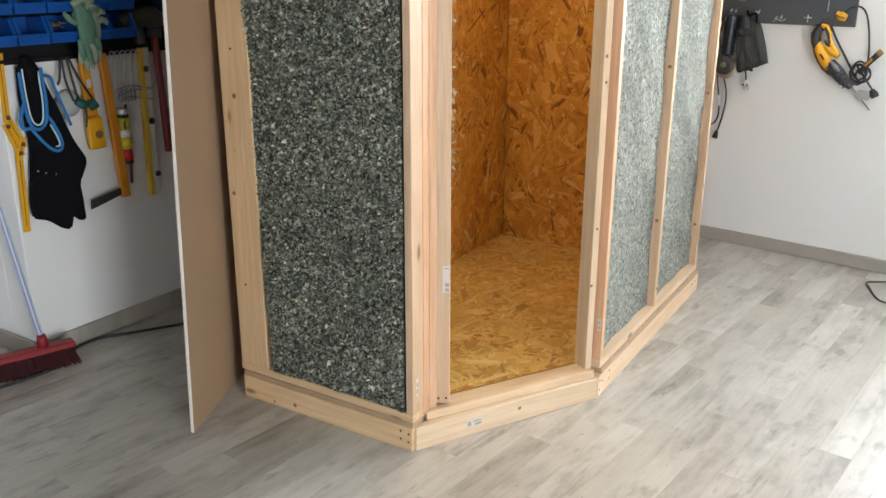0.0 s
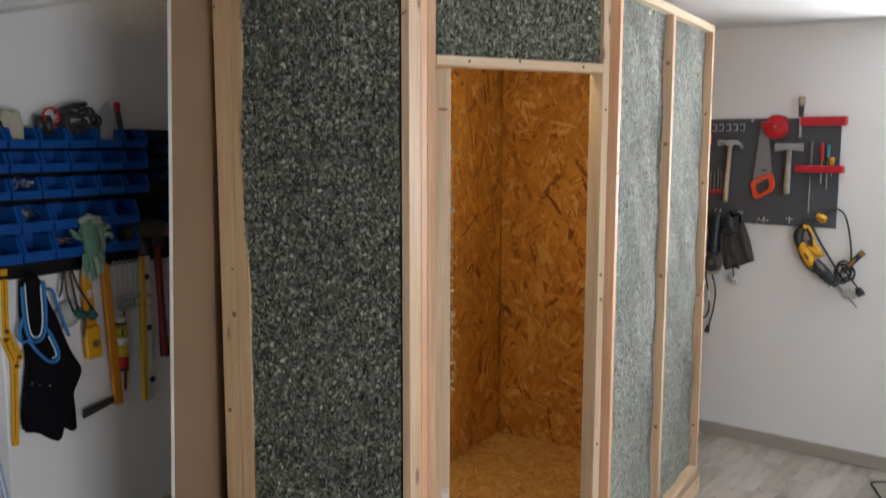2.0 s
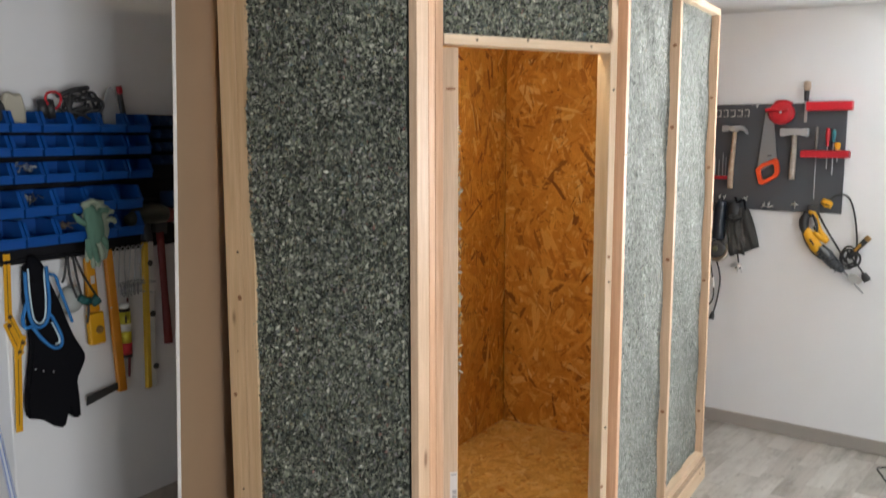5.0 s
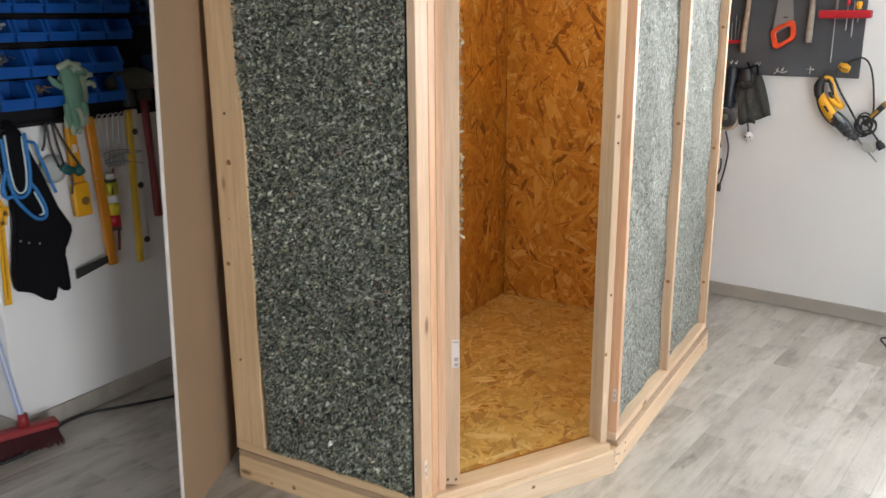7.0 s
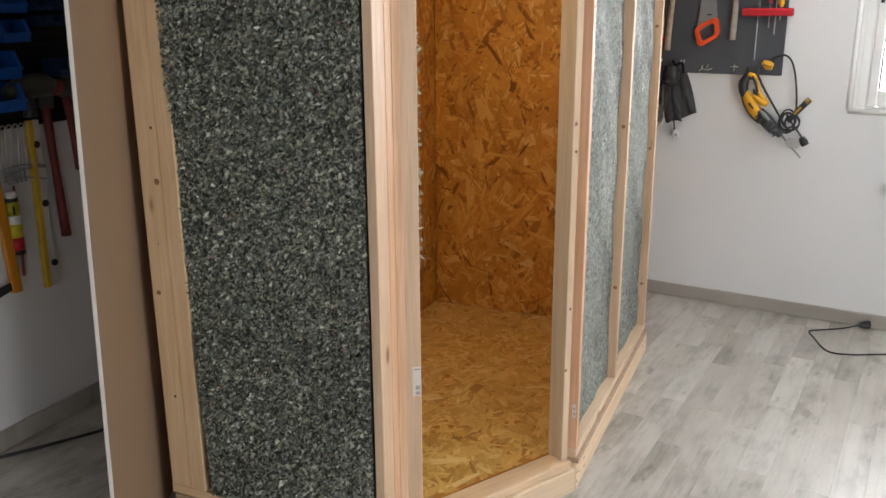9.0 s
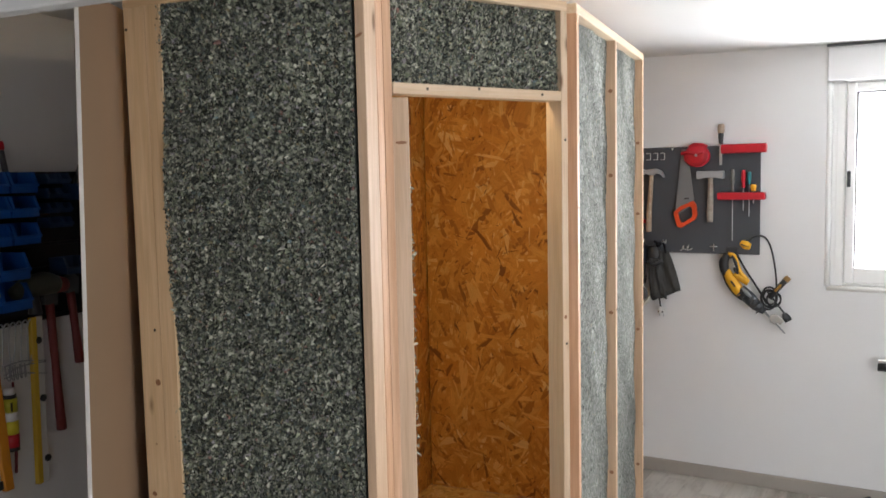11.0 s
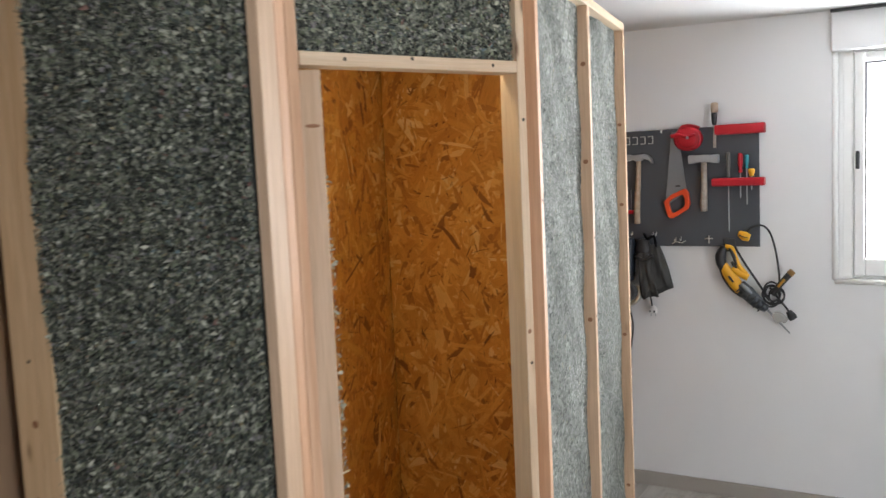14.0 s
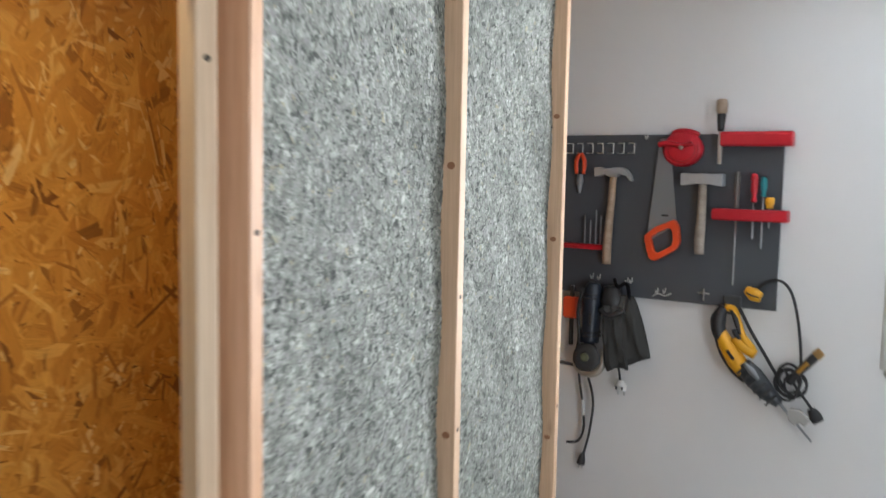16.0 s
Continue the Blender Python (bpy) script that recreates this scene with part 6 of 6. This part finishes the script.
for name, z0, z1, r, mat in (("base_rim", 0.688, 0.702, 0.0235, BLACK), ("label_red", 0.702, 0.748, 0.024, RED), ("label_yellow", 0.748, 0.795, 0.024, plastic("lemon_label", (0.65, 0.55, 0.03), 0.4)), ("label_white", 0.795, 0.825, 0.024, WHITE_PL), ("label_yellow", 0.825, 0.873, 0.024, plastic("olive_label", (0.45, 0.42, 0.03), 0.4)), ("shoulder", 0.873, 0.885, 0.022, BLACK), ("cap", 0.885, 0.905, 0.018, WHITE_PL)):
    part(name, lathe_bm([(r, 0), (r, z1 - z0)], 24), mat, can, "", wpose(2.305, z0, 0.035), True)
part("print_bar", box_bm(0.006, 0.003, 0.03, 0), BLACK, can, "", wpose(2.293, 0.845, 0.0575))
rod = tagged(part("marker_rod", tube_bm([(WEST + 0.02, 2.335, 0.92), (WEST + 0.02, 2.335, 0.75), (WEST + 0.02, 2.325, 0.60)], [0.004, 0.006, 0.005], 8, 5), plastic("dark_red_rod", (0.16, 0.02, 0.03), 0.5)), "thin dark red rod hanging on the wall", "rod")

# wire whisks and hooks on the rail
wires = wthing("wire_brackets", 2.35, 0.94, "bundle of bent steel wire brackets on the rail", "wire hooks")
for k, y in enumerate((2.285, 2.31, 2.335, 2.36, 2.385, 2.41)):
    d = 0.03 * math.sin(k * 2.1)
    part("wire", tube_bm([(WEST + 0.03, y - 0.012, 1.10), (WEST + 0.04, y - 0.006, 1.128), (WEST + 0.04, y + 0.008, 1.12), (WEST + 0.035, y + 0.006, 1.05), (WEST + 0.035, y + d * 0.4, 0.97)], 0.0026, 6, 5), STEEL, wires, "", None, True)
for z0, z1 in ((0.985, 0.972), (0.955, 0.968), (0.945, 0.925)):
    part("wire", tube_bm([(WEST + 0.04, 2.285, z0), (WEST + 0.045, 2.36, (z0 + z1) / 2 + 0.012), (WEST + 0.04, 2.46, z1)], 0.0022, 6, 6), DULL, wires, "", None, True)
for k in range(5):
    part("wire_loop", tube_bm([(WEST + 0.04 + 0.004 * k, 2.29 + 0.017 * k, 0.985), (WEST + 0.05, 2.288 + 0.018 * k, 0.945), (WEST + 0.045, 2.305 + 0.016 * k, 0.935), (WEST + 0.04, 2.305 + 0.017 * k, 0.975)], 0.0022, 6, 5), DULL, wires, "", None, True)

# spirit level, pipe wrenches, dark cordless tool
level = wthing("spirit_level", 2.43, 0.53, "yellow and pale grey spirit level with three vials", "level")
part("rail", box_bm(0.022, 0.02, 0.60, 0.002), plastic("level_yellow", (0.62, 0.40, 0.03), 0.4), level, "yellow rail", wpose(2.412, 0.835, 0.035, 1.2))
part("web", box_bm(0.028, 0.012, 0.60, 0.002), paint("pale_lacquered_web", (0.62, 0.61, 0.58), 0.4), level, "pale aluminium web", wpose(2.438, 0.835, 0.035, 1.2))
for z in (0.62, 0.84, 1.05):
    part("vial", lathe_bm([(0.0125, 0), (0.0125, 0.006), (0.006, 0.007)], 14), BLACK, level, "", wpose(2.437 + (0.84 - z) * 0.02, z, 0.041) @ pose(0, 0, 0, 90, 0, 0))
for y0, y1, z0, z1, label in ((2.502, 2.522, 0.70, 1.17, "long red pipe wrench"), (2.60, 2.625, 0.93, 1.20, "short dark red pipe wrench")):
    w = wthing("pipe_wrench", y0, z0, label + " hung on the wall", "wrench", "pipe wrenches")
    part("handle", tube_bm([(WEST + 0.03, y0, z1), (WEST + 0.03, (y0 + y1) / 2, (z0 + z1) / 2), (WEST + 0.03, y1, z0)], [0.016, 0.014, 0.018], 8, 5), plastic("worn_red_paint", (0.17, 0.022, 0.02), 0.55), w, "worn red painted handle", None, True)
    part("jaw", prism_bm([(-0.03, -0.02), (0.03, -0.03), (0.035, 0.03), (0.01, 0.05), (-0.03, 0.035)], 0.024, 0.003), DARK, w, "", wpose(y0, z1 + 0.02, 0.03))
tool = wthing("cordless_drill", 2.4, 1.17, "dark green-grey cordless drill hung on the rack", "drill")
part("body", blob_bm([(2.30, -(WEST + 0.09), 1.235), (2.36, -(WEST + 0.09), 1.25), (2.43, -(WEST + 0.09), 1.255), (2.48, -(WEST + 0.09), 1.245)], [0.022, 0.038, 0.042, 0.032], 1.0, 12), plastic("moss_plastic", (0.045, 0.048, 0.034), 0.5), tool, "", pose(0, 0, 0, 0, 0, 90), True)
part("chuck", tube_bm([(WEST + 0.09, 2.48, 1.245), (WEST + 0.09, 2.52, 1.24)], [0.032, 0.026], 12, 3), plastic("worn_red_collar", (0.17, 0.022, 0.02), 0.55), tool, "dull red collar", None, True)
part("grip", tube_bm([(WEST + 0.09, 2.37, 1.24), (WEST + 0.09, 2.385, 1.19), (WEST + 0.085, 2.39, 1.155)], [0.024, 0.019, 0.024], 10, 4), BLACK, tool, "", None, True)

# broom and floor cable
broom = thing("broom", (-2.72, 1.7, 0), "red broom with a striped metal handle, leaning on the wall", "broom")
bdir = Vector((0.09, 0.25, 0)).normalized()
bang = math.degrees(math.atan2(bdir.y, bdir.x))
bc = Vector((-2.722, 1.69, 0))
BM = Matrix.Translation(bc) @ pose(0, 0, 0, 0, 0, bang)
BROOM_RED = plastic("broom_red", (0.24, 0.014, 0.018), 0.5)
part("head_block", box_bm(0.44, 0.05, 0.028, 0.006), BROOM_RED, broom, "red plastic block", BM @ pose(0, 0, 0.082))
part("socket", lathe_bm([(0.020, 0), (0.019, 0.03), (0.015, 0.05)], 14), BROOM_RED, broom, "", BM @ pose(0.11, 0, 0.092), True)
DARK_RED = plastic("dark_red_bristle", (0.055, 0.008, 0.011), 0.7)


def bristles(seed):
    r = np.random.default_rng(seed)
    n = 1500
    x, y = r.uniform(-0.215, 0.215, n), r.uniform(-0.022, 0.022, n)
    ln, dx, dy, w = r.uniform(0.062, 0.069, n), r.normal(0, 0.006, n) + x * 0.06, r.normal(0, 0.004, n) + y * 0.6, 0.0011
    v = np.stack([np.stack([x - w, y, np.full(n, 0.07)], 1), np.stack([x + w, y + w, np.full(n, 0.07)], 1), np.stack([x + dx + w, y + dy + w, 0.07 - ln], 1), np.stack([x + dx - w, y + dy, 0.07 - ln], 1)], 1)
    me = bpy.data.meshes.new("bristle_tuft")
    me.from_pydata(v.reshape(-1, 3).tolist(), [], np.arange(4 * n).reshape(n, 4).tolist())
    return me


tuft = part("bristle_tuft", bristles(6), DARK_RED, broom, "dark red bristles", BM)
tuft["kind"] = "stuff"
foot, top = BM @ Vector((0.11, 0, 0.11)), Vector((-3.088, 1.812, 1.40))
hdir = (top - foot).normalized()
hm = hdir.to_track_quat("Z", "Y").to_matrix().to_4x4()
hm.translation = foot
HL = (top - foot).length
part("handle", lathe_bm([(0.0105, 0), (0.0105, HL - 0.02), (0.006, HL)], 16), paint("silver_lacquer", (0.66, 0.70, 0.76), 0.3, 0.03), broom, "silver metal handle", hm, True)
for a in range(0, 360, 60):
    part("handle_stripe", box_bm(0.0030, 0.0012, HL - 0.03, 0, (0, -0.0106, HL / 2)), plastic("stripe_blue", (0.17, 0.26, 0.58), 0.4), broom, "blue stripe", hm @ pose(0, 0, 0, 0, 0, a))
tagged(part("floor_cable", tube_bm([(-2.62, 1.25, 0.006), (-2.69, 1.50, 0.006), (-2.665, 1.70, 0.006), (-2.66, 1.80, 0.006), (-2.70, 1.90, 0.006), (-2.752, 1.98, 0.006), (-2.742, 2.09, 0.006), (-2.665, 2.215, 0.006), (-2.577, 2.362, 0.006), (-2.45, 2.6, 0.006), (-2.3, 3.0, 0.006)], 0.0058, 8, 8), RUBBER, None, "", None, True), "black cable lying along the laminate by the wall", "cable")

# ---------------------------------------------------------------- laminate strips, last
def clipped(poly, sides):
    """A convex outline cut by half-planes a x + b y <= c."""
    for a, b, c in sides:
        out = []
        for p, q in zip(poly, poly[1:] + poly[:1]):
            dp_, dq = a * p[0] + b * p[1] - c, a * q[0] + b * q[1] - c
            if dp_ <= 0:
                out.append(p)
            if dp_ * dq < 0:
                k = dp_ / (dp_ - dq)
                out.append((p[0] + (q[0] - p[0]) * k, p[1] + (q[1] - p[1]) * k))
        poly = out
        if len(poly) < 3:
            return []
    return poly


def build_floor_strips():
    """Strips laid square to the north wall, which stands askew to the rest."""
    rng = random.Random(5)
    wide, turn = 0.0965, radians(-6.5)
    cs, sn = math.cos(turn), math.sin(turn)
    room = [(-1, 0, 3.25), (1, 0, EAST), (0, -1, -SOUTH), (0.1246, 1, NORTH + 0.035 - 0.1246 * 0.9)]
    near = (-2.78, 1.25, 0.55)                 # x0, y0, x1 of the stretch that is walked past
    far_v, far_f = [], []
    shared = {}

    def slab_of(poly):
        k, n = len(far_v), len(poly)
        far_v.extend([(x, y, 0) for x, y in poly] + [(x, y, -0.009) for x, y in poly])
        far_f.append(tuple(range(k, k + n)))
        far_f.extend((k + i, k + n + i, k + n + (i + 1) % n, k + (i + 1) % n) for i in range(n))

    u = -4.2
    while u < EAST + 1.0:
        v = SOUTH - 1.0 - rng.uniform(0, 0.8)
        while v < NORTH + 1.2:
            ln = rng.choice((0.42, 0.55, 0.66, 0.8, 0.97))
            u0, u1, v0, v1 = u + 0.0002, u + wide - 0.0002, v + 0.0002, v + ln - 0.0002
            v += ln
            corners = [(p * cs - q * sn, p * sn + q * cs) for p, q in ((u0, v0), (u1, v0), (u1, v1), (u0, v1))]
            poly = clipped(corners, room)
            if not poly:
                continue
            cx, cy = sum(p[0] for p in poly) / len(poly), sum(p[1] for p in poly) / len(poly)
            whole = len(poly) == 4 and all(abs(p[0] - q[0]) + abs(p[1] - q[1]) < 1e-6 for p, q in zip(poly, corners))
            if near[0] < cx < near[2] and max(p[1] for p in poly) > near[1]:
                m = Matrix.Translation((cx, cy, 0)) @ Matrix.Rotation(turn, 4, "Z")
                if whole:
                    if ln not in shared:
                        shared[ln] = finish(box_bm(u1 - u0, ln - 0.0004, 0.009, 0.0003, (0, 0, -0.0045)), "laminate_strip")
                        shared[ln].materials.append(FLOOR)
                    part("laminate_strip", shared[ln], None, floor, "", m)
                else:
                    bm = bmesh.new()
                    inv = m.inverted()
                    f = bm.faces.new([bm.verts.new(inv @ Vector((x, y, -0.009))) for x, y in poly])
                    top = bmesh.ops.extrude_face_region(bm, geom=[f])
                    bmesh.ops.translate(bm, vec=(0, 0, 0.009), verts=[w for w in top["geom"] if isinstance(w, bmesh.types.BMVert)])
                    bmesh.ops.recalc_face_normals(bm, faces=bm.faces)
                    part("laminate_strip", bm, FLOOR, floor, "", m)
            else:
                slab_of(poly)
        u += wide
    me = bpy.data.meshes.new("laminate_strips")
    me.from_pydata(far_v, [], far_f)
    rest = part("laminate_strips", me, FLOOR, floor)
    rest["kind"] = "stuff"


build_floor_strips()
